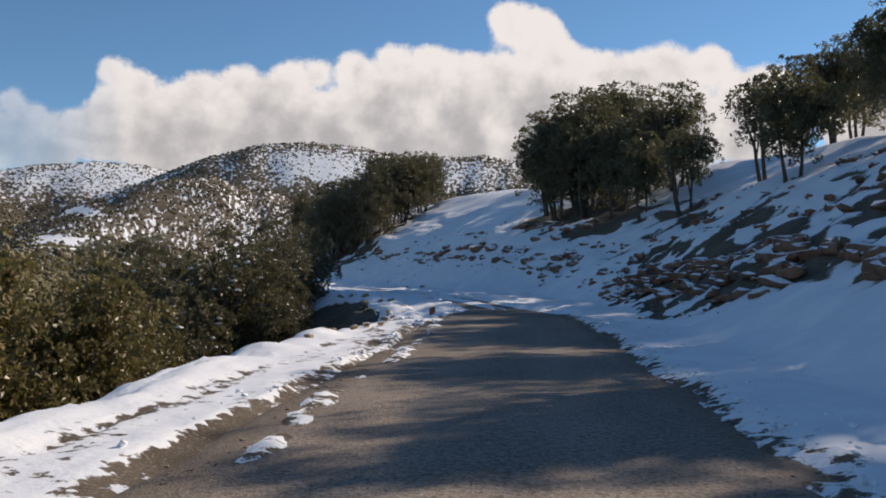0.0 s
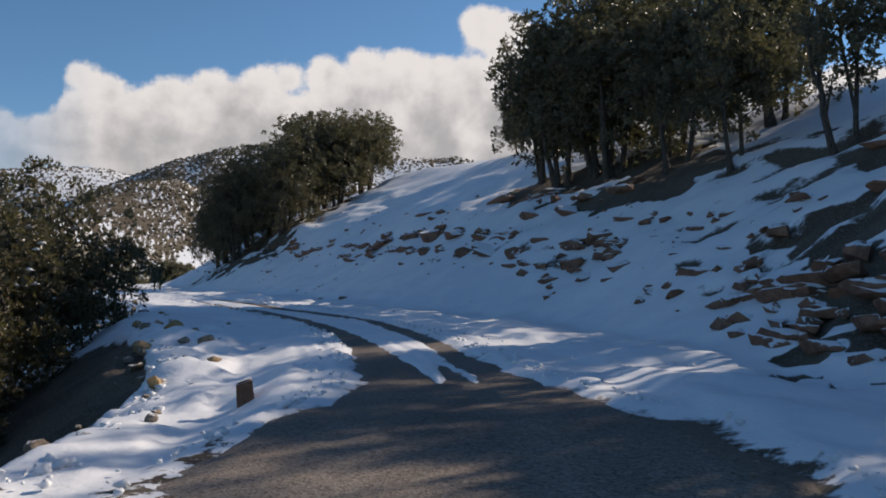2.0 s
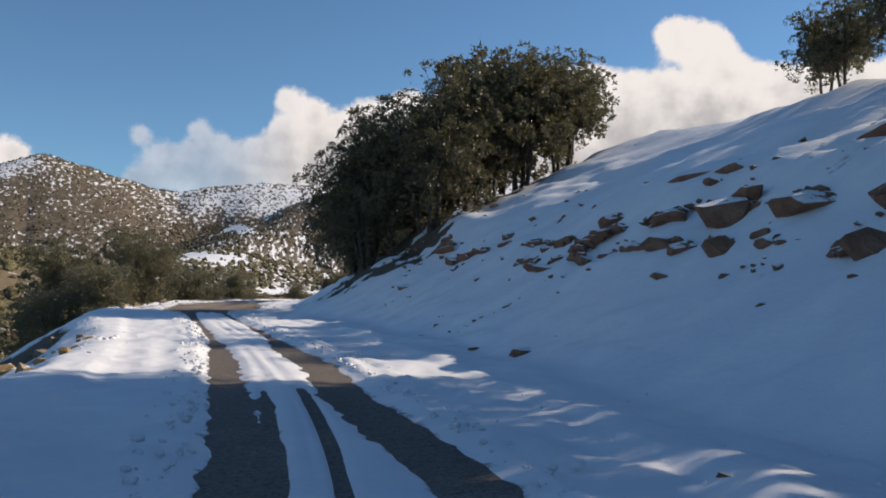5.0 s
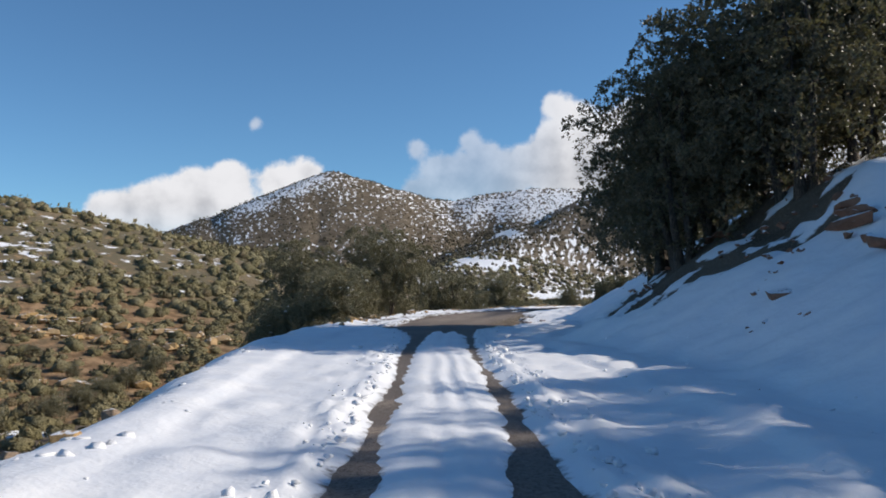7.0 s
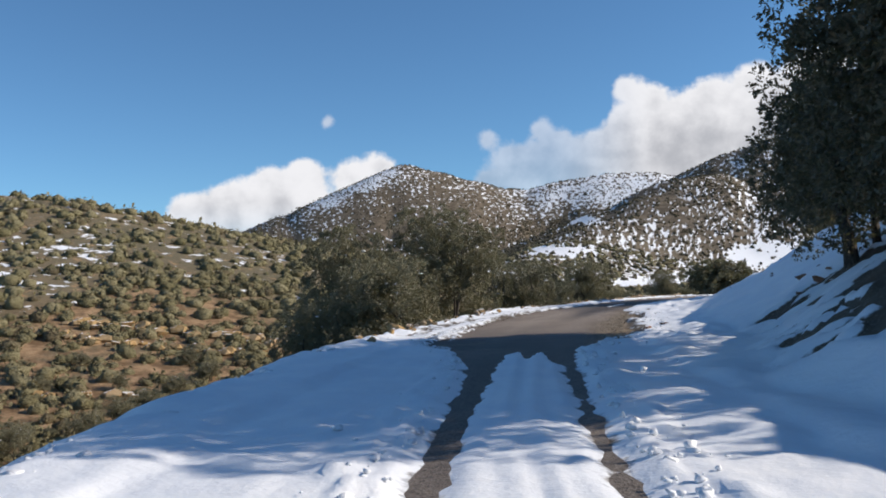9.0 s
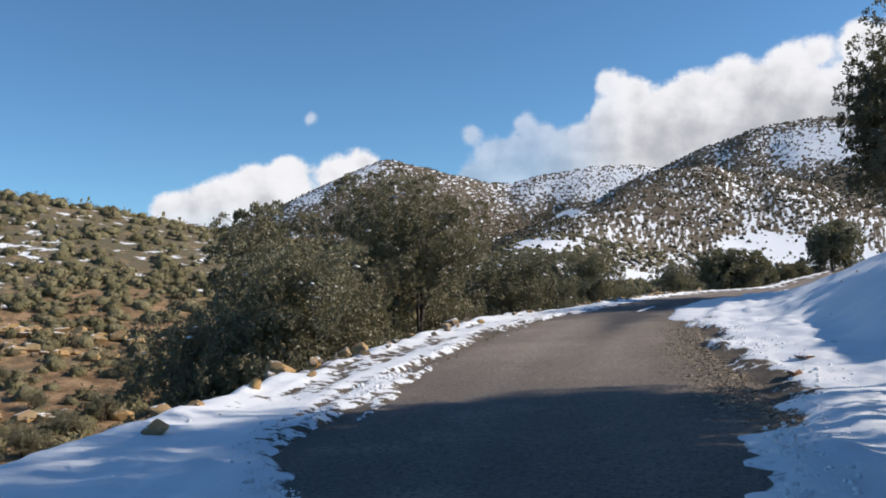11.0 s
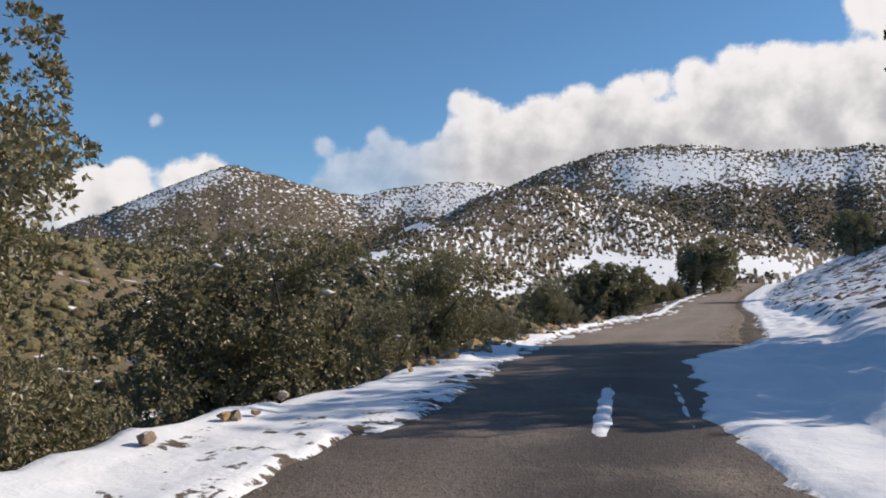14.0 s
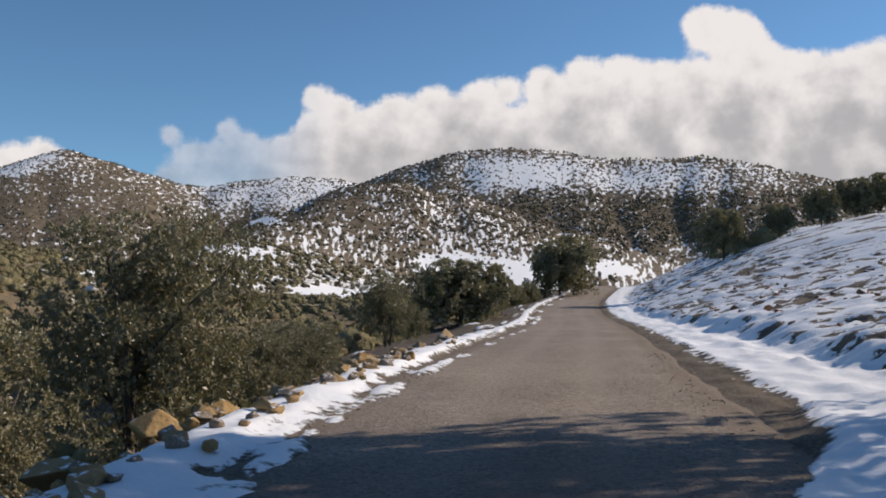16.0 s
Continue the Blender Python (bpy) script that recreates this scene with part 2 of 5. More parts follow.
def make_leaves(name, dark, light, brown, share):
    m, n, b = material(name)
    geo = n.node("ShaderNodeNewGeometry")
    rnd = geo.outputs["Random Per Island"]
    co = object_coords(n)
    col = n.mix(n.ramp(n.noise(co, 0.9, 3.0), 0.35, 0.65), dark, light)
    col = n.mix(n.ramp(rnd, 0.0, 1.0, 0.0, 0.6), col, light)
    col = n.mix(n.ramp(rnd, 1.0 - share, 1.0 - share * 0.6), col, brown)
    n.put(b.inputs["Base Color"], col)
    b.inputs["Roughness"].default_value = 0.42
    b.inputs["Specular IOR Level"].default_value = 0.5
    thin = n.node("ShaderNodeBsdfTranslucent")
    n.put(thin.inputs[0], n.mix(0.5, col, (0.16, 0.17, 0.04)))
    mixer = n.node("ShaderNodeMixShader")
    mixer.inputs[0].default_value = 0.28
    n.put(mixer.inputs[1], b.outputs[0])
    n.put(mixer.inputs[2], thin.outputs[0])
    for o in m.node_tree.nodes:
        if o.type == "OUTPUT_MATERIAL":
            n.put(o.inputs[0], mixer.outputs[0])
    return m


def make_bark():
    m, n, b = material("oak_bark")
    co = object_coords(n)
    stretch = n.node("ShaderNodeMapping")
    n.put(stretch.inputs[0], co)
    stretch.inputs["Scale"].default_value = (9.0, 9.0, 2.0)
    g = n.noise(stretch.outputs[0], 3.0, 5.0, 0.7)
    n.put(b.inputs["Base Color"], n.mix(n.ramp(g, 0.35, 0.65), (0.035, 0.028, 0.022), (0.13, 0.105, 0.085)))
    b.inputs["Roughness"].default_value = 0.95
    bump(n, b, g, 0.8, 0.03)
    return m


def make_rock(name, a, c, stain, snow_from=None):
    """Rock of two tones with a stain; snow_from lets thin snow lie on the faces that look up."""
    m, n, b = material(name)
    co = object_coords(n)
    rnd = n.node("ShaderNodeObjectInfo").outputs["Random"]
    col = n.mix(n.ramp(n.noise(co, 2.2, 5.0, 0.65), 0.35, 0.65), a, c)
    col = n.mix(n.ramp(rnd, 0.0, 1.0, 0.0, 0.5), col, stain)
    col = n.mix(n.ramp(n.noise(co, 14.0, 4.0, 0.7), 0.56, 0.7), col, tuple(v * 0.45 for v in a))
    if snow_from is not None:
        up = n.node("ShaderNodeSeparateXYZ")
        n.put(up.inputs[0], n.node("ShaderNodeNewGeometry").outputs["Normal"])
        lie = n.math("ADD", up.outputs[2], n.math("MULTIPLY", n.math("SUBTRACT", n.noise(co, 3.0, 4.0), 0.5), 0.9))
        col = n.mix(n.ramp(lie, snow_from, snow_from + 0.06), col, (0.84, 0.85, 0.87))
    n.put(b.inputs["Base Color"], col)
    b.inputs["Roughness"].default_value = 0.92
    b.inputs["Specular IOR Level"].default_value = 0.2
    bump(n, b, n.noise(co, 7.0, 6.0, 0.7), 0.6, 0.06)
    return m


def make_plain_snow():
    m, n, b = material("snow_lumps")
    co = object_coords(n)
    n.put(b.inputs["Base Color"], n.mix(n.noise(co, 5.0, 4.0), (0.76, 0.78, 0.81), (0.90, 0.90, 0.91)))
    b.inputs["Roughness"].default_value = 0.6
    bump(n, b, n.noise(co, 22.0, 4.0, 0.7), 0.5, 0.03)
    return m


def make_gravel():
    m, n, b = material("loose_gravel")
    rnd = n.node("ShaderNodeNewGeometry").outputs["Random Per Island"]
    col = n.mix(n.ramp(rnd, 0.0, 0.6), (0.15, 0.118, 0.085), (0.27, 0.215, 0.155))
    col = n.mix(n.ramp(rnd, 0.75, 1.0), col, (0.38, 0.30, 0.21))
    n.put(b.inputs["Base Color"], col)
    b.inputs["Roughness"].default_value = 0.95
    return m


def make_scrub(name, dark, light):
    m, n, b = material(name)
    geo = n.node("ShaderNodeNewGeometry")
    rnd = geo.outputs["Random Per Island"]
    co = object_coords(n)
    col = n.mix(rnd, (*dark, 1.0), (*light, 1.0))
    col = n.mix(n.ramp(rnd, 0.86, 0.95), col, (0.17, 0.135, 0.08))
    col = n.mix(n.ramp(n.noise(co, 1.8, 3.0, 0.7), 0.52, 0.72), col, tuple(v * 0.62 for v in dark))
    n.put(b.inputs["Base Color"], col)
    b.inputs["Roughness"].default_value = 0.85
    b.inputs["Specular IOR Level"].default_value = 0.1
    bump(n, b, n.noise(co, 2.5, 4.0, 0.8), 1.0, 0.5)
    return m


GROUND = make_ground_material()
HILLS = make_hill_material()
ASPHALT = make_asphalt()
OAK = make_leaves("oak_leaves", (0.112, 0.103, 0.058), (0.300, 0.270, 0.172), (0.30, 0.22, 0.122), 0.10)
DULL_OAK = make_leaves("dull_oak_leaves", (0.066, 0.058, 0.035), (0.150, 0.127, 0.077), (0.21, 0.155, 0.088), 0.22)
JUNIPER = make_leaves("juniper_leaves", (0.125, 0.100, 0.040), (0.245, 0.195, 0.085), (0.26, 0.19, 0.085), 0.2)
BARK = make_bark()
OCHRE = make_rock("ochre_rock", (0.38, 0.23, 0.09), (0.50, 0.33, 0.155), (0.33, 0.26, 0.18), 0.93)
GREY_ROCK = make_rock("grey_rock", (0.22, 0.185, 0.15), (0.36, 0.30, 0.24), (0.30, 0.20, 0.12), 0.9)
LEDGE = make_rock("ledge_rock", (0.165, 0.088, 0.060), (0.30, 0.168, 0.112), (0.27, 0.125, 0.075), 0.76)
SNOW = make_plain_snow()
GRAVEL = make_gravel()
SCRUB = make_scrub("hill_scrub", (0.195, 0.170, 0.088), (0.33, 0.285, 0.165))
FAR_SCRUB = make_scrub("far_scrub", (0.082, 0.072, 0.048), (0.150, 0.128, 0.085))


# ================= the lie of the land =================
def smooth(a, b, x):
    t = np.clip((np.asarray(x, float) - a) / (b - a), 0, 1)
    return t * t * (3 - 2 * t)


def lattice(ix, iy, seed):
    h = (ix.astype(np.int64) * 374761393 + iy.astype(np.int64) * 668265263 + seed * 1442695041) & 0xFFFFFFFF
    h = ((h ^ (h >> 13)) * 1274126177) & 0xFFFFFFFF
    return ((h ^ (h >> 16)) & 0xFFFF) / 65535.0 - 0.5


def value_noise(x, y, seed=0):
    x, y = np.asarray(x, float), np.asarray(y, float)
    fx, fy = np.floor(x), np.floor(y)
    u, v = x - fx, y - fy
    u, v = u * u * (3 - 2 * u), v * v * (3 - 2 * v)
    a, b = lattice(fx, fy, seed), lattice(fx + 1, fy, seed)
    c, d = lattice(fx, fy + 1, seed), lattice(fx + 1, fy + 1, seed)
    return (a * (1 - u) + b * u) * (1 - v) + (c * (1 - u) + d * u) * v


def fbm(x, y, octaves=4, seed=0, gain=0.5):
    total, amp = 0.0, 1.0
    for k in range(octaves):
        total = total + amp * value_noise(x * 2**k + 17.3 * k, y * 2**k - 9.1 * k, seed + k)
        amp *= gain
    return total


# the road's middle line (x, y, height), as the car runs on it and on beyond
ROAD_LINE = [(-1.6, -45, 0.05), (-0.9, -20, 0.02), (0.0, 0.0, 0.0), (0.33, 5.8, 0.0), (0.73, 11.5, 0.0), (1.19, 16.7, 0.02), (1.56, 21.3, 0.08),
             (1.73, 25.1, 0.14), (1.74, 29.5, 0.21), (1.15, 36.0, 0.33), (-0.40, 42.2, 0.46), (-1.87, 46.6, 0.55), (-4.21, 51.9, 0.67),
             (-6.92, 57.2, 0.82), (-9.86, 62.3, 0.94), (-12.76, 67.3, 1.05), (-16.35, 74.2, 1.10), (-19.32, 80.6, 1.15), (-21.75, 87.0, 1.25),
             (-23.66, 93.6, 1.37), (-25.40, 102.2, 1.50), (-26.56, 112, 1.55), (-27.16, 122, 1.56), (-28.06, 140, 1.40)]
ROAD_ON = [(-29.26, 155, 1.35), (-30.46, 168, 1.6), (-31.46, 190, 2.1), (-31.46, 205, 2.6), (-30.76, 220, 3.5), (-30.36, 235, 4.4), (-29.36, 260, 5.0), (-28.36, 290, 4.0)]


def spline(points, step):
    p = np.array([points[0]] + list(points) + [points[-1]], float)
    out = []
    for i in range(1, len(p) - 2):
        a, b, c, d = p[i - 1], p[i], p[i + 1], p[i + 2]
        n = max(2, int(np.linalg.norm(c - b) / step))
        t = np.linspace(0, 1, n, endpoint=False)[:, None]
        out.append(0.5 * (2 * b + (c - a) * t + (2 * a - 5 * b + 4 * c - d) * t**2 + (3 * b - a - 3 * c + d) * t**3))
    return np.vstack(out + [p[-2:-1]])


LINE = spline(ROAD_LINE + ROAD_ON, 0.25)
kernel = np.hanning(33) / np.hanning(33).sum()
for k in range(3):
    LINE[:, k] = np.convolve(np.pad(LINE[:, k], 16, mode="reflect", reflect_type="odd"), kernel, "valid")
RUN = np.r_[0, np.cumsum(np.hypot(*np.diff(LINE[:, :2], axis=0).T))]
RUN -= RUN[np.argmin(np.hypot(LINE[:, 0], LINE[:, 1]))]          # 0 at the start of the drive


def road_at(s):
    """Middle of the road at a run of s metres, and the unit vector to its right."""
    x, y, z = (np.interp(s, RUN, LINE[:, k]) for k in range(3))
    e = 0.6
    dx = np.interp(s + e, RUN, LINE[:, 0]) - np.interp(s - e, RUN, LINE[:, 0])
    dy = np.interp(s + e, RUN, LINE[:, 1]) - np.interp(s - e, RUN, LINE[:, 1])
    n = np.hypot(dx, dy)
    return x, y, z, dy / n, -dx / n


COARSE = LINE[::8]
COARSE_RUN = RUN[::8]


def to_road(x, y):
    """Run and offset to the right for points of the plan."""
    x, y = np.atleast_1d(x), np.atleast_1d(y)
    s, d = np.empty(len(x)), np.empty(len(x))
    for i in range(0, len(x), 4000):
        sl = slice(i, i + 4000)
        q = (x[sl, None] - COARSE[None, :, 0]) ** 2 + (y[sl, None] - COARSE[None, :, 1]) ** 2
        j = q.argmin(1)
        cx, cy, _, nx, ny = road_at(COARSE_RUN[j])
        ox, oy = x[sl] - cx, y[sl] - cy
        s[sl] = COARSE_RUN[j] + (-ox * ny + oy * nx)
        d[sl] = ox * nx + oy * ny
    return s, d


def ridge(x, y, crest, near, far):
    """A long hill with a crest line (x, y, height); its sides fall by the given slopes."""
    best = np.full(np.shape(x), -1e9)
    for (ax, ay, az_), (bx, by, bz) in zip(crest, crest[1:]):
        ux, uy = bx - ax, by - ay
        t = np.clip(((x - ax) * ux + (y - ay) * uy) / (ux * ux + uy * uy), 0, 1)
        px, py = x - ax - t * ux, y - ay - t * uy
        dist = np.hypot(px, py)
        side = (ux * py - uy * px) > 0
        best = np.maximum(best, az_ + t * (bz - az_) - np.sqrt(dist**2 + 18.0**2) * np.where(side, far, near) + 18.0 * np.where(side, far, near))
    return best


def polar(cx, cy, r, azim, elev, up=2.0):
    return (cx + r * math.sin(radians(azim)), cy + r * math.cos(radians(azim)), up + r * math.tan(radians(elev)))


HILL_LEFT = [(-420, 40, 52), (-300, 95, 37), (-195, 180, 24.5), (-195, 290, 17), (-165, 400, 6)]
PEAK = [polar(-16, 75, 1500, *ae) for ae in ((-60, 1.90), (-50, 2.90), (-45, 4.50), (-41, 6.05), (-37.7, 7.55), (-35.6, 8.55), (-33.6, 8.05), (-31.3, 7.40), (-29.2, 6.90), (-27.5, 6.75), (-25.5, 7.15), (-22.3, 7.45), (-19.5, 7.40), (-17, 6.90), (-13, 5.80))]
MOUNTAIN = [polar(-16, 75, 1250, *ae) for ae in ((-25, 3.30), (-20, 5.70), (-17.3, 7.05), (-15.4, 7.80), (-13.4, 8.65), (-11.5, 9.15), (-8, 9.35), (-5, 9.05), (-2, 8.55), (0.8, 8.50), (3.5, 8.55), (6.2, 8.00), (8.5, 7.40), (11.8, 6.40), (14, 5.70), (20, 4.30))]
SPUR = [polar(-12, 68, *rae) for rae in ((760, -15.5, 7.0), (700, -17.4, 6.8), (610, -19.8, 5.5), (545, -21.6, 4.55), (480, -23.5, 3.75), (420, -25.3, 3.0), (360, -27.6, 2.2), (290, -31, 0.8))]


def gully(x, y, h):
    """Shallow ravines running down the mountain faces."""
    r = np.hypot(x + 15, y - 70)
    a = np.degrees(np.arctan2(x + 15, y - 70))
    g = np.abs(value_noise(a / 3.2 + 0.6 * value_noise(x / 160, y / 160, 19), r / 700, 17)) * 2
    return -5.0 * (1 - smooth(0.0, 0.4, g)) * smooth(350, 600, r) * smooth(20, 60, h) * smooth(230, 120, h)


def far_land(x, y):
    r = np.hypot(x + 15, y - 70)
    base = -8.0 + 10.5 * smooth(60, 250, r) + 10 * smooth(500, 1500, r)
    base = base + 9.0 * smooth(-20, 60, x) * smooth(420, 100, r)      # the hill above the road
    h = base
    for crest, near, far in ((HILL_LEFT, 0.27, 0.30), (PEAK, 0.46, 0.40), (MOUNTAIN, 0.46, 0.40), (SPUR, 0.40, 0.34)):
        q = ridge(x, y, crest, near, far)
        k = 8.0
        hh = np.clip(0.5 + 0.5 * (q - h) / k, 0, 1)
        h = h * (1 - hh) + q * hh + k * hh * (1 - hh) * 0.5
    rough = np.clip((h + 4) / 40, 0.1, 1.0)
    rough = rough * (1 - 0.6 * smooth(600, 900, r))
    return h + rough * (6.0 * fbm(x / 150, y / 150, 4, 3) + 2.0 * fbm(x / 34, y / 34, 3, 9)) + gully(x, y, h)


def bank(s, d):
    """Height of the slope beside the road above the road, to its right."""
    k = np.interp(s, [-45, 20, 36, 42, 50, 64, 70, 81, 86, 95, 100, 106, 112, 128, 150, 170, 188, 240], [.66, .66, .66, .68, .70, .70, .72, .72, .66, .6, .5, .42, .32, .27, .30, .38, .46, .46])
    foot = np.interp(s, [-45, 20, 40, 48, 60, 67, 73, 77, 81, 92, 99, 112, 120, 240], [3.7, 4.0, 4.5, 3.5, 3.7, 3.9, 2.9, 3.5, 4.6, 4.6, 4.0, 3.9, 4.4, 4.4])
    e = np.maximum(d - foot + 0.5 * fbm(s / 7.0, d / 9.0, 3, 31), 0)
    h = k * e * (e / (e + 0.5))
    h = h + (0.34 + 0.16 * fbm(s / 1.8, d / 2.0, 3, 33)) * smooth(foot + 0.1, foot + 1.0, d + 0.6 * fbm(s / 1.2, d / 3.0, 3, 35)) * smooth(113, 121, s) * (1 - smooth(165, 185, s))
    top = np.interp(s, [30, 40, 50, 80, 90], [5.2, 4.2, 3.5, 3.4, 5.2])          # the slope eases above its steep cut
    h = np.where(h > top, top + (h - top) * 0.6, h)
    h = np.where(h > 7.6, 7.6 + (h - 7.6) * 0.3, h)
    return h


def verge_width(s):
    return np.interp(s, [-45, 19, 23, 27, 31, 35, 40, 45, 50, 57, 66, 80, 95, 103, 107, 111, 122, 140], [4.4, 4.2, 3.7, 3.0, 3.2, 3.4, 4.0, 4.2, 3.7, 2.8, 3.2, 3.9, 3.95, 3.9, 3.2, 2.9, 3.0, 3.2])


def verge_dip(s, d):
    """The verge sags where the road begins to bend."""
    return 0.34 * np.exp(-(((s - 32) / 4.5) ** 2)) * smooth(-1.5, -2.5, d)


def slope_left(s, d):
    e = np.maximum(-d - verge_width(s) + 0.35 * fbm(s / 3.0, d / 4.0, 3, 77), 0)
    return -np.minimum(np.interp(s, [122, 140], [0.62, 0.2]) * e * (e / (e + 0.5)), 10.0) - verge_dip(s, d)


def edge_left(s):
    return np.interp(s, [-45, 24, 27, 28.8, 29.8, 31, 32, 36, 39, 43, 47, 50.5, 54, 57, 61, 66, 74, 77, 80, 82, 100, 106, 112, 115, 130, 250],
                     [-2.45, -2.3, -1.95, -1.75, -1.3, -.95, -.8, -.72, -.62, -.7, -.95, -1.06, -1.08, -.98, -.85, -.66, -.6, -.8, -1.3, -2.05, -2.2, -1.75, -1.9, -2.4, -2.45, -2.6])


def edge_right(s):
    return np.interp(s, [-45, 20, 26, 29, 32, 35, 38, 43, 47, 50.5, 54, 57, 61, 66, 74, 79, 82, 86, 96, 100, 107, 113, 115, 116.5, 130, 250],
                     [2.2, 2.25, 2.4, 2.1, 1.35, 1.1, 1.25, 1.45, 1.2, .95, .98, .88, .8, .92, 1.06, 1.1, 1.7, 2.3, 2.3, 1.45, 1.35, 1.45, 2.1, 2.95, 2.9, 2.7])


THIN = [(72, 5.2, 1.7), (70.2, 7.0, 1.7)]          # spots under the grove where the snow is thin and torn
BARE = [(31.3, 5.6, 1.1), (32.3, 6.5, 1.2), (30.2, 6.0, 1.0), (28.0, 5.6, 1.6), (25.8, 5.4, 1.7), (29.6, 7.1, 1.1), (22.4, 5.6, 1.7), (34.0, 7.6, 0.7), (38.5, -6.5, 2.3), (35.5, -6.1, 1.9), (41, -7.3, 2.2), (32, -6.4, 1.5), (23, -7.4, 2.4), (27, -7.6, 2.6), (31, -8.2, 2.6)]          # spots under trees where the snow is gone: run, offset, radius


def snow_cover(s, d):
    """Above 0 where snow lies."""
    left, right = edge_left(s) - d, d - edge_right(s)
    ragged = 0.34 * fbm(s / 0.8, d / 0.6, 4, 41) + 0.30 * fbm(s / 2.9, d / 1.6, 3, 43)
    tip = s + 3.2 * value_noise(d / 0.22 + 0.3 * value_noise(s / 0.5, 0 * s, 37), 0 * d, 36)
    lane = smooth(31.3, 32.8, tip) * (1 - smooth(77.6, 79.2, tip))
    wide = np.interp(s, [32, 35, 38, 43, 47, 50.5, 54, 58, 61, 66, 74], [.24, .31, .40, .48, .42, .36, .42, .38, .5, .5, .46])
    mid = np.interp(s, [32, 35, 38, 43, 47, 50.5, 54, 58, 62, 66, 74], [.27, .27, .31, .38, .1, -.12, -.1, -.14, .02, .12, .26])
    middle = np.where(lane > 0, wide * lane - np.abs(d - mid) - 0.35 * (1 - lane), -1.0)
    slit = np.exp(-(((d + 0.36) / 0.05) ** 2)) * smooth(44, 47, s) * (1 - smooth(51, 55, s)) * (0.75 + 1.2 * value_noise(s / 0.9, 0 * s, 33))
    slit = slit + np.exp(-(((d - 0.08) / 0.07) ** 2)) * smooth(44, 47, s) * (1 - smooth(49, 53, s)) * (0.9 + 1.0 * value_noise(s / 1.3, 0 * s, 34))
    middle = middle - 0.75 * np.maximum(slit, 0)
    thread = 0.03 * value_noise(s / 0.5, 0 * s, 21)
    strip = np.where((s > 103.4) & (s < 107.6), 0.052 * smooth(103.4, 103.9, s) * (1 - smooth(106.4, 107.6, s)) - np.abs(d - 0.16 - thread) + 0.07 * value_noise(s / 0.3, d / 0.1, 23), -1.0)
    strip = np.maximum(strip, np.where((s > 104) & (s < 108.5), -0.045 - np.abs(d - 1.0 - thread) + 0.07 * value_noise(s / 0.35, d / 0.1, 24), -1.0))
    line = np.where(s < 28, 0.05 - np.abs(d + 1.98 + 0.3 * value_noise(s / 5, 0 * s, 3)) + 0.16 * value_noise(s / 0.7, 0 * s, 4) + 0.1 * value_noise(s / 0.25, d / 0.2, 6), -1.0)
    line = np.maximum(line, np.where(s > 112, 0.0 - np.abs(d + 2.05 + 0.12 * value_noise(s / 4, 0 * s, 12)) + 0.12 * value_noise(s / 0.8, 0 * s, 14) + 0.08 * value_noise(s / 0.25, d / 0.2, 16), -1.0))
    m = np.maximum(np.maximum(left, right), np.maximum(middle, line))
    m = np.clip(m, -0.6, 0.6) + ragged * np.clip(1.1 - np.abs(m), 0.25, 1) * np.where((np.abs(d) < 1.6) & (s > 33) & (s < 79), 0.14, 1.0) + 0.12 * fbm(s / 0.33, d / 0.4, 3, 47) * np.clip(1.0 - 2 * np.abs(m), 0, 1)
    m = np.maximum(m, np.clip(strip, -1, 1))
    # patchy verges: gravel shows through
    on_left = smooth(-1.7, -2.4, d) * (1 - smooth(4.3, 6.0, -d))
    thin = np.interp(s, [-45, 20, 30, 33, 80, 86, 100, 105, 112, 118, 124, 140], [.22, .24, .24, 0.0, 0.0, .30, .32, .16, .10, .08, .10, .2])
    m = m - on_left * thin * (1.0 + 2.8 * fbm(s / 2.4, d / 0.26, 4, 51)) * 1.1
    on_right = smooth(1.6, 2.3, d) * (1 - smooth(2.7, 3.3, d))
    thin = np.interp(s, [-45, 20, 29, 33, 80, 86, 97, 101, 116, 122, 150], [.10, .12, .1, 0.0, 0.0, .48, .44, .05, .05, .45, .50])
    m = m - on_right * thin * (1.0 + 1.8 * fbm(s / 1.3, d / 0.8, 4, 57)) * 1.1
    # bank: dirt shows on steep stony bands
    b = smooth(4.6, 7.0, d) * (1 - smooth(12, 18, d))
    stony = np.interp(s, [-45, 10, 36, 42, 56, 66, 80, 95, 120, 240], [.60, .70, .66, .42, .30, .26, .34, .20, .20, .24])
    m = m - b * stony * (0.9 + 1.3 * fbm(s / 2.6, d / 1.1, 4, 61) + 1.5 * fbm(s / 0.9, d / 0.5, 3, 62))
    m = m - smooth(4.0, 5.5, d) * smooth(112, 122, s) * (1 - smooth(26, 34, d)) * np.maximum(0.22 + 2.2 * fbm(s / 0.55, d / 0.5, 4, 65), 0.12)
    wild = smooth(16, 30, d)
    m = m - wild * (0.25 + 1.2 * fbm(s / 6.0, d / 6.0, 4, 63))
    reach = np.interp(s, [20, 26, 38, 44, 80, 86, 120, 130], [1.5, 0.8, 0.8, 1.5, 1.5, 0.6, 0.6, 1.5])
    down = smooth(0.1, 1.0, (-d - verge_width(s)) / reach)
    m = m - down * (1.0 + 1.5 * fbm(s / 4.0, d / 4.0, 4, 67)) * np.interp(s, [30, 38, 43, 47, 60, 66], [1.35, 1.2, .7, .3, .35, 1.2])
    m = m - 0.75 * smooth(-3.05, -3.3, d) * smooth(110, 113, s) * (1 + 1.6 * fbm(s / 1.2, d / 0.6, 4, 73))
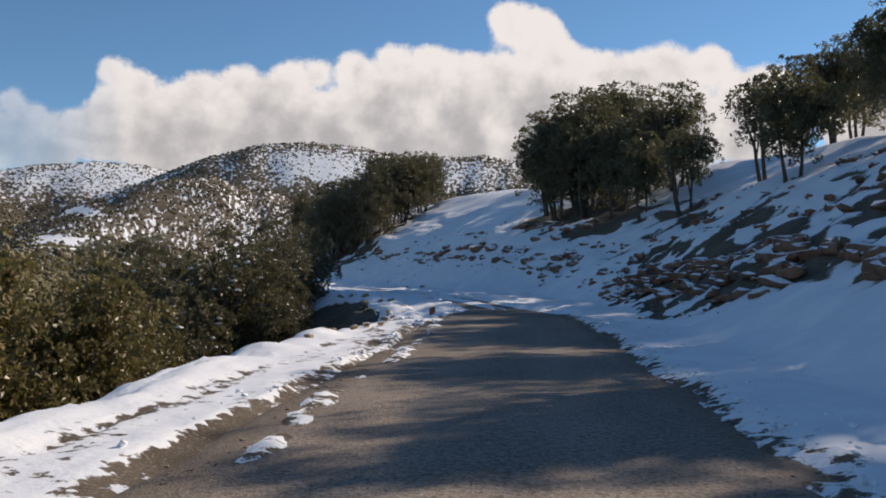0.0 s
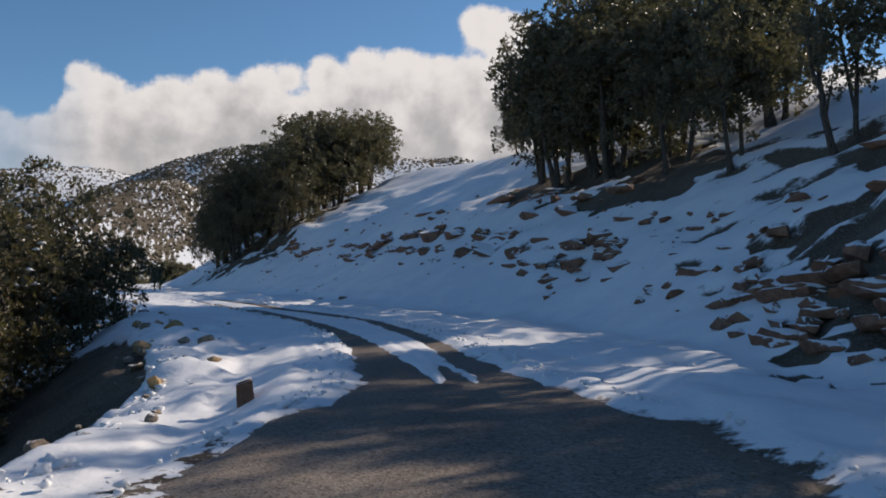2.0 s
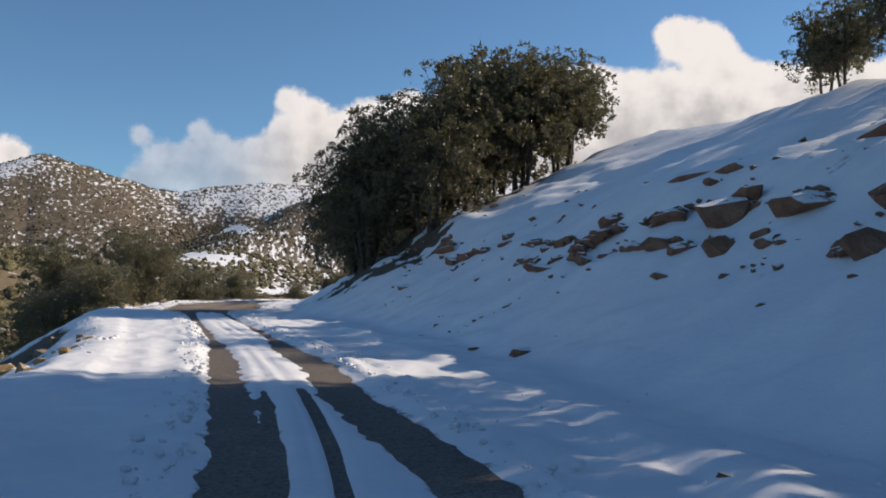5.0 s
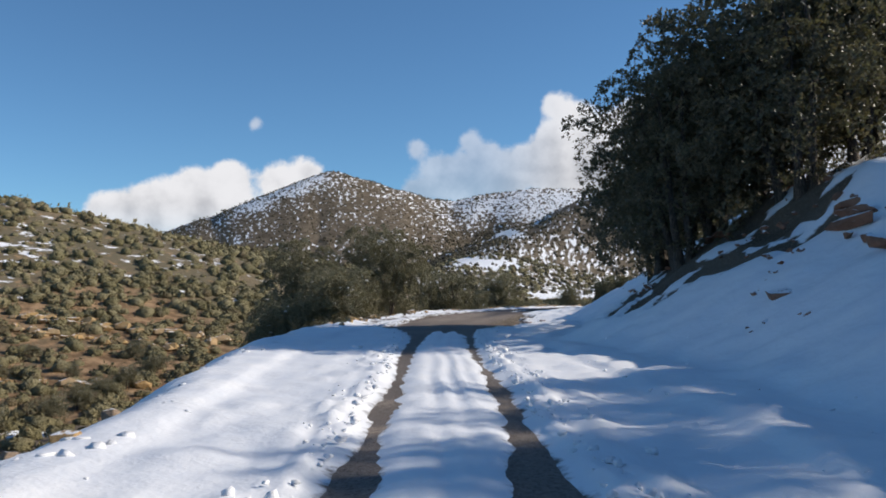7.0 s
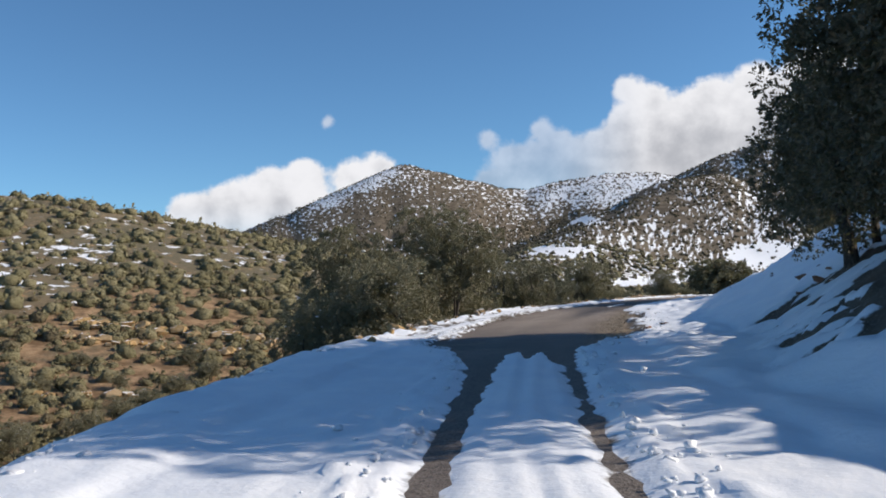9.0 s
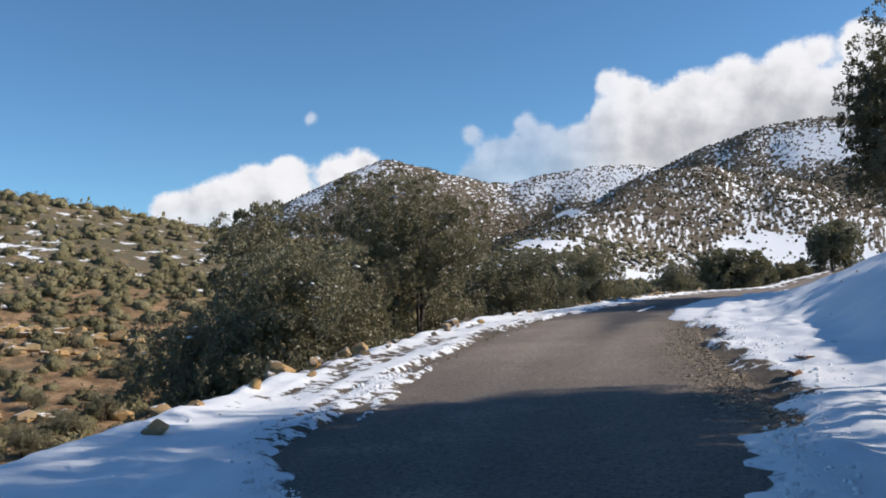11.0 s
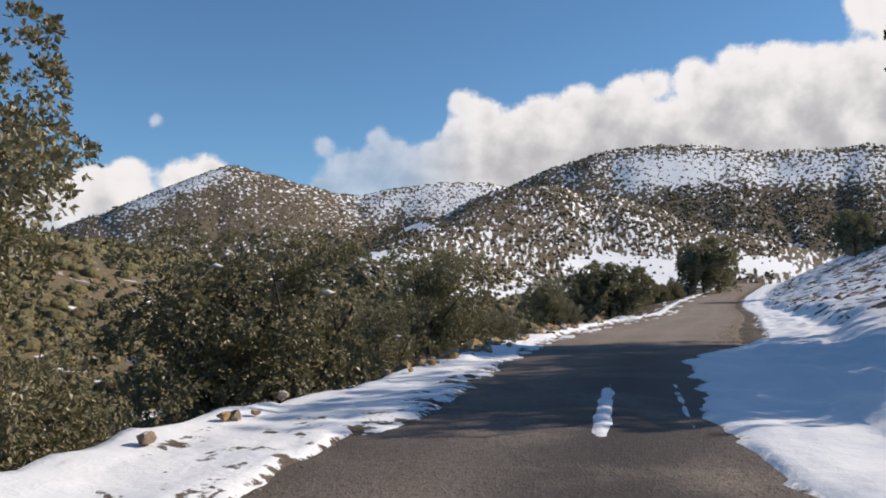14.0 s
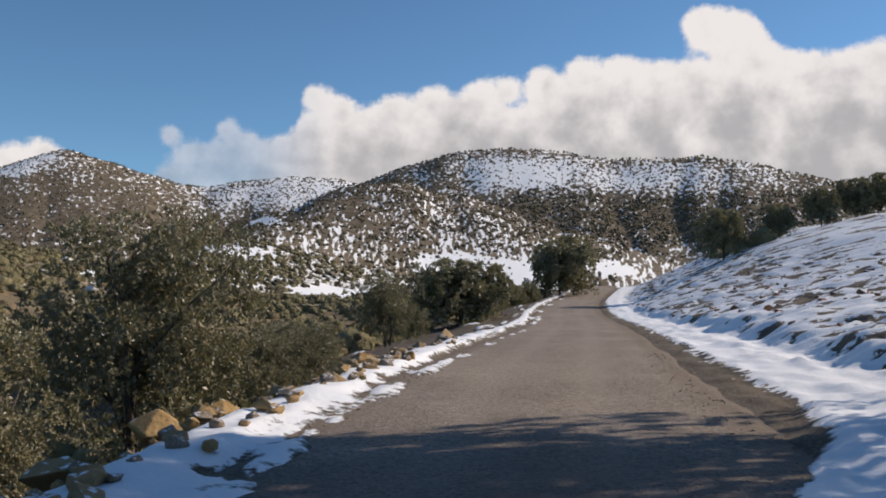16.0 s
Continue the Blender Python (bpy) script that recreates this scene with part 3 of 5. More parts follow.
    for bs, bd, br in BARE:
        m = m - 1.5 * (1 - smooth(br * 0.5, br * 1.15, np.hypot(s - bs, (d - bd) * 1.25) + 2.0 * fbm(s / 0.8, d / 0.6, 4, 71)))
    for bs, bd, br in THIN:
        m = m - 0.62 * (1 - smooth(br * 0.5, br * 1.2, np.hypot(s - bs, (d - bd) * 1.15))) * (1.0 + 2.4 * fbm(s / 0.5, d / 0.4, 4, 75))
    return np.clip(m, -1, 1)


def near_land(s, d):
    """Height of the bare land beside the road, without snow, over the road's own height."""
    return np.where(d > 0, bank(s, d), slope_left(s, d))


def land_height(x, y, s, d):
    _, _, rz, _, _ = road_at(s)
    w = np.where(d > 0, smooth(30, 58, d), smooth(20, 40, -d))
    w = np.maximum(w, np.maximum(smooth(225, 300, s), smooth(-45, -75, s)))
    return (rz + near_land(s, d)) * (1 - w) + far_land(x, y) * w


def ground_z(x, y):
    s, d = to_road(np.array([x], float), np.array([y], float))
    return float(land_height(np.array([x], float), np.array([y], float), s, d)[0])


def place(s, d):
    """Plan point for a run and an offset."""
    x, y, _, nx, ny = road_at(s)
    return float(x + d * nx), float(y + d * ny)


# ================= making meshes =================
def mesh_from(name, verts, faces, mat, smooth_shade=False):
    """A mesh object from arrays of vertices and of faces with a fixed number of corners."""
    me = bpy.data.meshes.new(name)
    verts = np.asarray(verts, np.float32)
    faces = np.asarray(faces, np.int32)
    n, k = faces.shape
    me.vertices.add(len(verts))
    me.vertices.foreach_set("co", verts.ravel())
    me.loops.add(n * k)
    me.loops.foreach_set("vertex_index", faces.ravel())
    me.polygons.add(n)
    me.polygons.foreach_set("loop_start", np.arange(0, n * k, k, dtype=np.int32))
    me.polygons.foreach_set("use_smooth", np.full(n, smooth_shade))
    me.update(calc_edges=True)
    me.materials.append(mat)
    return me


def grid_faces(rows, cols):
    i = np.arange(rows * cols).reshape(rows, cols)
    return np.stack([i[:-1, :-1], i[:-1, 1:], i[1:, 1:], i[1:, :-1]], -1).reshape(-1, 4)


def set_attribute(me, name, values):
    a = me.attributes.new(name, "FLOAT", "POINT")
    a.data.foreach_set("value", np.asarray(values, np.float32).ravel())


def part(name, me, parent, label=""):
    ob = new(name, me)
    ob.parent = parent
    if label:
        tagged(ob, label)
    return ob


# ================= trees: where they stand =================
# run, offset, height, which form, turn
RIGHT_TREES = [(52.6, 12.4, 6.6, "m"), (51.0, 12.0, 7.2, "m"), (49.6, 12.6, 7.8, "m"), (48.2, 11.6, 7.4, "m"), (46.4, 12.6, 7.2, "a"), (44.5, 11.1, 5.8, "c"), (41.6, 10.8, 5.4, "a"), (38.3, 10.9, 4.8, "d"),
               (32.2, 11.8, 6.0, "a"), (36.2, 13.4, 5.8, "d"), (44.6, 14.8, 6.3, "m"), (28.7, 14.0, 6.0, "b"),
               (50.5, 16.5, 7.4, "c"), (40, 21.1, 6.6, "b"), (37.5, 23.6, 6.8, "a"), (44.5, 27.3, 7.5, "b")]
GROVE = [(82.0, 7.2, 6.4, "p"), (74.2, 6.2, 6.5, "p"), (72.2, 8.2, 6.9, "p"), (76.6, 6.4, 6.6, "p"), (75.8, 7.6, 6.4, "m"), (73.8, 10.4, 6.6, "c"), (76.8, 9.8, 6.9, "a"), (74.6, 12.8, 6.8, "b"), (77.4, 12.4, 7.3, "c"),
         (79.8, 13.2, 6.6, "a"), (75.8, 15.0, 6.2, "b"), (79.0, 9.8, 6.8, "p"), (81.2, 11.2, 6.4, "b"), (82.0, 14.4, 6.2, "a"), (78.6, 16.2, 6.0, "c"), (84.6, 11.6, 5.8, "b"), (86.6, 13.6, 6.0, "a")]
# trees that stand beyond the drive's view and shade it
SHADERS = [(57, 17.5, 3.5, "a"), (58.5, 20.0, 4.0, "b"), (60.5, 19.0, 4.0, "c"), (62.5, 19.0, 4.1, "a"), (64.5, 20.0, 4.0, "b"), (36.5, 20.6, 6.6, "b"), (32.5, 19.0, 6.4, "c"), (29, 18.0, 6.8, "a"), (24.5, 16.5, 6.4, "c"), (19.5, 16.0, 6.6, "b"), (16, 17.0, 6.2, "a"), (11.5, 15.5, 6.6, "a"), (7, 15.5, 6.0, "c"), (27, 14.5, 4.4, "d"), (26, 20.0, 6.4, "m"), (21.5, 18.8, 6.2, "m"), (16.5, 19.8, 6.6, "m"), (12, 18.5, 6.2, "m"), (4, 17.5, 6.2, "m")]
for s_, d_, h_, _ in GROVE:
    THIN.append((s_, d_ - 1.1, 2.5))
for s_, d_, h_, _ in RIGHT_TREES[:6]:
    BARE.append((s_, d_ - 0.6, 2.1))

# ================= the ground =================
S_ROWS = np.r_[np.arange(-45, -2, 1.2), np.arange(-2, 14, 0.22), np.arange(14, 84, 0.175), np.arange(84, 126, 0.19), np.arange(126, 150, 0.3), np.arange(150, 236, 1.2)]
half = np.r_[np.arange(0, 1.5, 0.06), np.arange(1.5, 5.2, 0.1), np.arange(5.2, 15, 0.26), 15 * 1.06 ** np.arange(0, 24)]
D_COLS = np.r_[-half[half < 42][::-1], half[1:]]
SG, DG = np.meshgrid(S_ROWS, D_COLS, indexing="ij")
cx, cy, cz, nx, ny = road_at(SG)
XG, YG = cx + DG * nx, cy + DG * ny
cover = snow_cover(SG.ravel(), DG.ravel()).reshape(SG.shape)
land = land_height(XG.ravel(), YG.ravel(), SG.ravel(), DG.ravel()).reshape(SG.shape)
depth = 0.13 * smooth(-0.28, 0.14, cover)
ragged_zone = smooth(-1.4, -1.7, DG) * (1 - smooth(-3.3, -4.2, DG)) * np.maximum(1 - smooth(27, 31, SG), smooth(80, 84, SG) * (1 - 0.65 * smooth(108, 112, SG)))
ragged_zone = np.maximum(ragged_zone, 0.75 * smooth(4.6, 5.4, DG) * smooth(108, 116, SG))
ragged_zone = np.maximum(ragged_zone, 0.8 * smooth(1.6, 2.2, DG) * (1 - smooth(3.0, 4.2, DG)) * np.maximum(1 - smooth(25, 29, SG), smooth(82, 86, SG) * (1 - smooth(98, 101, SG)) + smooth(116, 120, SG)))
depth = depth * (1 - 0.68 * np.clip(ragged_zone, 0, 1) * smooth(2.4, 2.75, np.abs(DG)))
depth = depth * (1 + np.where(np.abs(DG) < 1.5, 0.10, np.where((DG < 0) & (SG > 48) & (SG < 80), 0.4, 0.9)) * fbm(SG / 0.9, DG / 0.7, 3, 81) * smooth(0.1, 0.4, cover))
grooves = 0.012 * np.sin(DG * 23 + 3.5 * fbm(SG / 4, DG, 2, 5)) * (1 + 1.6 * value_noise(SG / 2.2, DG / 0.3, 29)) * smooth(31, 34, SG) * (1 - smooth(78, 80, SG)) * (np.abs(DG) < 1.3)
on_road = smooth(2.75, 2.35, np.abs(DG))
land = land - 0.05 * on_road + depth * np.where(on_road > 0.5, 0.75, 1.0) + grooves * smooth(0.0, 0.3, cover)
land = land + 0.05 * fbm(SG / 0.5, DG / 0.5, 3, 91) * smooth(2.6, 3.4, np.abs(DG)) * (1 - smooth(-8, -30, DG))
land = land + 0.19 * np.maximum(fbm(SG / 0.8, DG / 0.6, 4, 99), np.where(DG > -2.6, -0.08, -1)) * smooth(-1.4, -2.4, DG) * (1 - smooth(-4.6, -6.0, DG)) * smooth(27, 31, SG) * (1 - smooth(44, 52, SG))
land = land + 0.32 * fbm(SG / 2.4, DG / 1.4, 4, 95) * smooth(4.5, 7.5, DG) * (1 - 0.85 * smooth(96, 106, SG)) + 0.18 * fbm(SG / 1.6, DG / 1.6, 3, 97) * smooth(3.2, 4.6, -DG)
land = land + 0.30 * fbm(SG / 0.7, DG / 0.35, 4, 103) * smooth(0.05, -0.3, cover) * smooth(4.2, 5.2, DG) * (1 - smooth(9, 12, DG)) * (1 - smooth(40, 50, SG))
land = land + 0.09 * np.maximum(fbm(SG / 0.5, DG / 0.35, 4, 109), -0.1) * smooth(1.9, 2.6, DG) * (1 - smooth(4.2, 5.0, DG)) * smooth(80, 84, SG)
land = land + 0.11 * fbm(SG / 0.5, DG / 0.45, 4, 107) * smooth(4.6, 5.6, DG) * smooth(108, 116, SG)
rut_rim = smooth(0.02, 0.16, cover) * (1 - smooth(0.42, 0.8, cover)) * (np.abs(DG) > 0.62) * (np.abs(DG) < 2.6) * smooth(28, 33, SG) * (1 - smooth(79, 82, SG))
land = land + rut_rim * (0.02 + 0.11 * np.maximum(fbm(SG / 0.45, DG / 0.28, 4, 113), -0.05))
land = land + 0.035 * fbm(SG / 0.55, DG / 0.4, 3, 117) * smooth(1.2, 1.6, np.abs(DG)) * (np.abs(DG) < 3.2) * smooth(29, 33, SG) * (1 - smooth(78, 82, SG)) * smooth(0.1, 0.4, cover) * smooth(-0.1, 0.25, value_noise(SG / 3.0, DG / 0.8, 119))
ground = new("ground", mesh_from("ground", np.stack([XG, YG, land], -1).reshape(-1, 3), grid_faces(*SG.shape)[:, ::-1], GROUND, True))
set_attribute(ground.data, "snow", cover)
set_attribute(ground.data, "ragged", ragged_zone)
tagged(ground, "snow-covered roadside slopes with stony brown earth showing", "ground", kind="structure")

# far land: rings about the drive
rings = 30 * 1.032 ** np.arange(0, 160)
rings = rings[rings < 4200]
angles = np.radians(np.r_[np.arange(-80, 40, 0.45), np.arange(40, 280, 4.0), 280.0])
RG, AG = np.meshgrid(rings, angles, indexing="ij")
FX, FY = -15 + RG * np.sin(AG), 70 + RG * np.cos(AG)
fs, fd = to_road(FX.ravel(), FY.ravel())
FZ = land_height(FX.ravel(), FY.ravel(), fs, fd)
inside = (fs > -44) & (fs < 233) & (fd > -38) & (fd < 56)
FZ = FZ - 1.6 * inside


def meadow(x, y):
    """Open snowfields in the saddle ahead, by bearing and height angle from the end of the drive."""
    r = np.hypot(x + 24.2, y - 96.3)
    a = np.degrees(np.arctan2(x + 24.2, y - 96.3))
    e = np.degrees(np.arctan2(far_land(x, y) - 2.75, r))
    w = 0.3 * value_noise(x / 9, y / 9, 31) + 0.25 * value_noise(x / 3.5, y / 3.5, 32)
    patches = ((-10.4, 1.75, 4.0, 0.75), (-7.5, 1.0, 2.5, 0.5), (-19.8, 0.1, 2.9, 0.45), (-32, 1.3, 2.3, 0.22), (-2.2, 1.65, 1.6, 0.4), (-25.8, 2.7, 2.2, 0.42), (-24.0, 4.75, 1.2, 0.35))
    field_ = np.max([smooth(1.1, 0.75, np.hypot((a - pa + (e - pe) * 2.0) / ra, (e - pe) / re) + w) for pa, pe, ra, re in patches], axis=0)
    return field_ * smooth(70, 110, r) * (1 - smooth(900, 1000, r))


def bearing(x, y, z):
    """Bearing and height angle of a far place, seen from the middle of the drive, in degrees."""
    return np.degrees(np.arctan2(x + 16, y - 75)), np.degrees(np.arctan2(z - 2, np.hypot(x + 16, y - 75)))


def blot(a, e, a0, e0, ra, re):
    return smooth(1.3, 0.6, np.hypot((a - a0) / ra, (e - e0) / re) + 0.6 * value_noise(a / 1.3, e / 0.9, 35) + 0.4 * value_noise(a / 0.4, e / 0.3, 36))


def wooded(x, y, z):
    """Where close oak wood covers the far slopes: the hollow below the white cap and the foot of the peak."""
    a, e = bearing(x, y, z)
    far = smooth(620, 800, np.hypot(x + 15, y - 70))
    hollow = np.max([blot(a, e, -6.5, 4.9, 5.2, 1.7), blot(a, e, 1.0, 4.6, 6.0, 1.8), blot(a, e, 7.0, 5.0, 4.5, 1.2)], axis=0)
    return far * np.maximum(hollow, 0.8 * blot(a, e, -25, 3.7, 6.0, 1.35))


def white_cap(x, y, z):
    """Open snow along the high crests and on the turned-away side of the peak."""
    a, e = bearing(x, y, z)
    far = smooth(620, 800, np.hypot(x + 15, y - 70))
    cap = np.maximum(blot(a, e, -8.3, 7.7, 4.2, 1.15), 0.55 * blot(a, e, 0.5, 7.3, 6.0, 0.8))
    shoulder = smooth(0.55, 0.25, np.abs(e - 7.6 - (a + 37.7) * 0.44)) * smooth(-43.5, -41, a) * smooth(-35.7, -36.3, a)
    return far * np.max([cap, 0.9 * shoulder, 0.62 * blot(a, e, -22.5, 6.4, 5.4, 1.0)], axis=0)


def hill_snow(x, y, z):
    """How much snow is left: little on the sun-facing hill beside the valley, much on the high and turned-away ground."""
    r = np.hypot(x + 15, y - 70)
    sunny = smooth(60, 10, np.hypot((x + 190) / 1.6, y - 200) - 90)
    near_part = -0.17 - 0.06 * sunny + 0.17 * smooth(150, 330, r)
    far_part = -0.10 + 0.03 * smooth(90, 200, z) - 0.10 * smooth(-26, -31, bearing(x, y, z)[0]) - 0.09 * wooded(x, y, z) + 0.36 * white_cap(x, y, z)
    w = smooth(330, 620, r)
    return near_part * (1 - w) + far_part * w + 1.2 * meadow(x, y) + 0.16 * value_noise(x / 120, y / 120, 23) + 0.12 * value_noise(x / 45, y / 45, 24)


far_ground = new("hillside", mesh_from("hillside", np.stack([FX.ravel(), FY.ravel(), FZ], -1), grid_faces(*RG.shape), HILLS, True))
set_attribute(far_ground.data, "across", AG.ravel() * 1200)
set_attribute(far_ground.data, "rise", FZ)
set_attribute(far_ground.data, "stony", smooth(300, 520, np.hypot(FX.ravel() + 15, FY.ravel() - 70)))


def bare_foot(x, y):
    """The bare ochre foot of the hill across the valley."""
    return smooth(1.15, 0.75, np.hypot((x + 80 + 0.55 * (y - 108)) / 24, (y - 110) / 42) + 0.25 * value_noise(x / 8, y / 8, 41))


set_attribute(far_ground.data, "gully", bare_foot(FX.ravel(), FY.ravel()))
set_attribute(far_ground.data, "snow", hill_snow(FX.ravel(), FY.ravel(), FZ) - 0.35 * bare_foot(FX.ravel(), FY.ravel()))
tagged(far_ground, "ochre mountain slopes partly covered with snow", "mountain", kind="structure")

# the road
sr = np.r_[np.arange(-45, -2, 1.0), np.arange(-2, 130, 0.25), np.arange(130, 235, 1.0)]
dr = np.r_[np.linspace(-2.45, -2.0, 5), np.arange(-1.8, 1.81, 0.2), np.linspace(2.0, 2.45, 5)]
RS, RD = np.meshgrid(sr, dr, indexing="ij")
wob = 0.16 * fbm(RS / 1.3, np.sign(RD) * 5.0, 4, 101) * smooth(1.9, 2.4, np.abs(RD))
RD2 = RD + wob
rx, ry, rz, rnx, rny = road_at(RS)
tracks = np.exp(-((np.abs(RD) - 0.75) / 0.28) ** 2)
RZ = rz - verge_dip(RS, RD) - 0.03 * (RD / 2.4) ** 2 + 0.012 - 0.012 * tracks - 0.05 * smooth(2.3, 2.5, np.abs(RD))
road = new("road", mesh_from("road", np.stack([rx + RD2 * rnx, ry + RD2 * rny, RZ], -1).reshape(-1, 3), grid_faces(*RS.shape)[:, ::-1], ASPHALT, True))
set_attribute(road.data, "track", tracks)
spilt = smooth(82, 85, RS) * (1 - smooth(99, 102, RS)) * smooth(0.9, 1.7, RD + 0.5 * fbm(RS / 2.0, RD / 1.0, 3, 103))
set_attribute(road.data, "edge", np.maximum(smooth(1.3, 2.4, np.abs(RD)), spilt))
set_attribute(road.data, "wet", 0.7 * smooth(26, 31, RS) * (1 - smooth(84, 92, RS)) + (1 - smooth(112, 118, RS)) * np.maximum(0.9 * smooth(99, 103, RS), 1.3 * smooth(90, 98, RS) * np.exp(-(((RD - 0.35) / np.interp(RS, [90, 98, 102], [0.25, 0.5, 1.6])) ** 2))))
tagged(road, "narrow worn asphalt mountain road with gravel edges", "road", kind="structure")


# ================= trees =================
def tube(points, radii, sides=7):
    """Vertices and quads of a bent, tapering limb."""
    points = [Vector(p) for p in points]
    verts, faces = [], []
    side = Vector((1, 0, 0))
    for i, p in enumerate(points):
        way = (points[min(i + 1, len(points) - 1)] - points[max(i - 1, 0)]).normalized()
        side = (side - way * side.dot(way)).normalized()
        other = way.cross(side)
        for k in range(sides):
            a = 2 * math.pi * k / sides
            verts.append(p + (side * math.cos(a) + other * math.sin(a)) * radii[i])
    for i in range(len(points) - 1):
        for k in range(sides):
            a, b = i * sides + k, i * sides + (k + 1) % sides
            faces.append((a, b, b + sides, a + sides))
    return verts, faces


def leaf_mesh(name, clumps, radii, sprigs, leaf, rng, mat, inner):
    """Small bent leaf blades in sprigs that stand out of the shells of many clumps, with loose larger blades inside."""
    per = 6
    c = np.repeat(clumps, sprigs, 0)
    r = np.repeat(radii, sprigs)
    n = len(c)
    heart = np.array([0, 0, np.mean(clumps[:, 2])])
    away = clumps - heart
    away /= np.linalg.norm(away, axis=1)[:, None] + 1e-6
    out = rng.normal(size=(n, 3)) * 0.75 + 0.75 * np.repeat(away, sprigs, 0) + np.array([0, 0, 0.3])
    out /= np.linalg.norm(out, axis=1)[:, None]
    tip = c + out * (r * rng.uniform(0.7, 1.12, n))[:, None] * np.array([1, 1, 0.85])
    tip, out = np.repeat(tip, per, 0), np.repeat(out, per, 0)
    m = len(tip)
    along = out * 0.7 + rng.normal(size=(m, 3)) * 0.75
    along /= np.linalg.norm(along, axis=1)[:, None]
    pos = tip + along * leaf * rng.uniform(0.3, 1.3, m)[:, None]
    length = leaf * rng.uniform(0.7, 1.4, m)
    k = max(1, int(len(clumps) * inner * 2))
    core = heart + (clumps[rng.integers(len(clumps), size=k)] - heart) * rng.uniform(0.55, 0.9, (k, 1)) + rng.normal(size=(k, 3)) * np.mean(radii) * 0.3
    way = rng.normal(size=(k, 3))
    way /= np.linalg.norm(way, axis=1)[:, None]
    pos, along, length = np.vstack([pos, core]), np.vstack([along, way]), np.r_[length, min(np.mean(radii), 1.9 * leaf) * rng.uniform(0.7, 1.2, k)]
    across = np.cross(along, rng.normal(size=(len(pos), 3)))
    across /= np.linalg.norm(across, axis=1)[:, None] + 1e-6
    wide = length * rng.uniform(0.45, 0.75, len(pos))
    a, b = along * length[:, None], across * wide[:, None]
    lift = np.cross(along, across) * (length * 0.14)[:, None]
    v = np.stack([pos - a * 0.5, pos + b * 0.5 + lift, pos + a * 0.5, pos - b * 0.5 + lift], 1).reshape(-1, 3)
    return mesh_from(name, v, np.arange(len(pos) * 4).reshape(-1, 4), mat)


def snow_bits(name, spots, rng, size):
    """Small flat pillows of snow left in a crown."""
    verts, faces = [], []
    for p in spots:
        r = size * rng.uniform(0.5, 1.3)
        k0 = len(verts)
        ring = [(p[0] + r * math.cos(a) * rng.uniform(.7, 1.2), p[1] + r * math.sin(a) * rng.uniform(.7, 1.2), p[2]) for a in np.linspace(0, 2 * math.pi, 7)[:-1]]
        verts += [(p[0], p[1], p[2] + r * 0.45)] + ring + [(p[0], p[1], p[2] - r * 0.2)]
        for k in range(6):
            faces.append((k0, k0 + 1 + k, k0 + 1 + (k + 1) % 6))
            faces.append((k0 + 7, k0 + 1 + (k + 1) % 6, k0 + 1 + k))
    return mesh_from(name, verts, faces, SNOW, True)


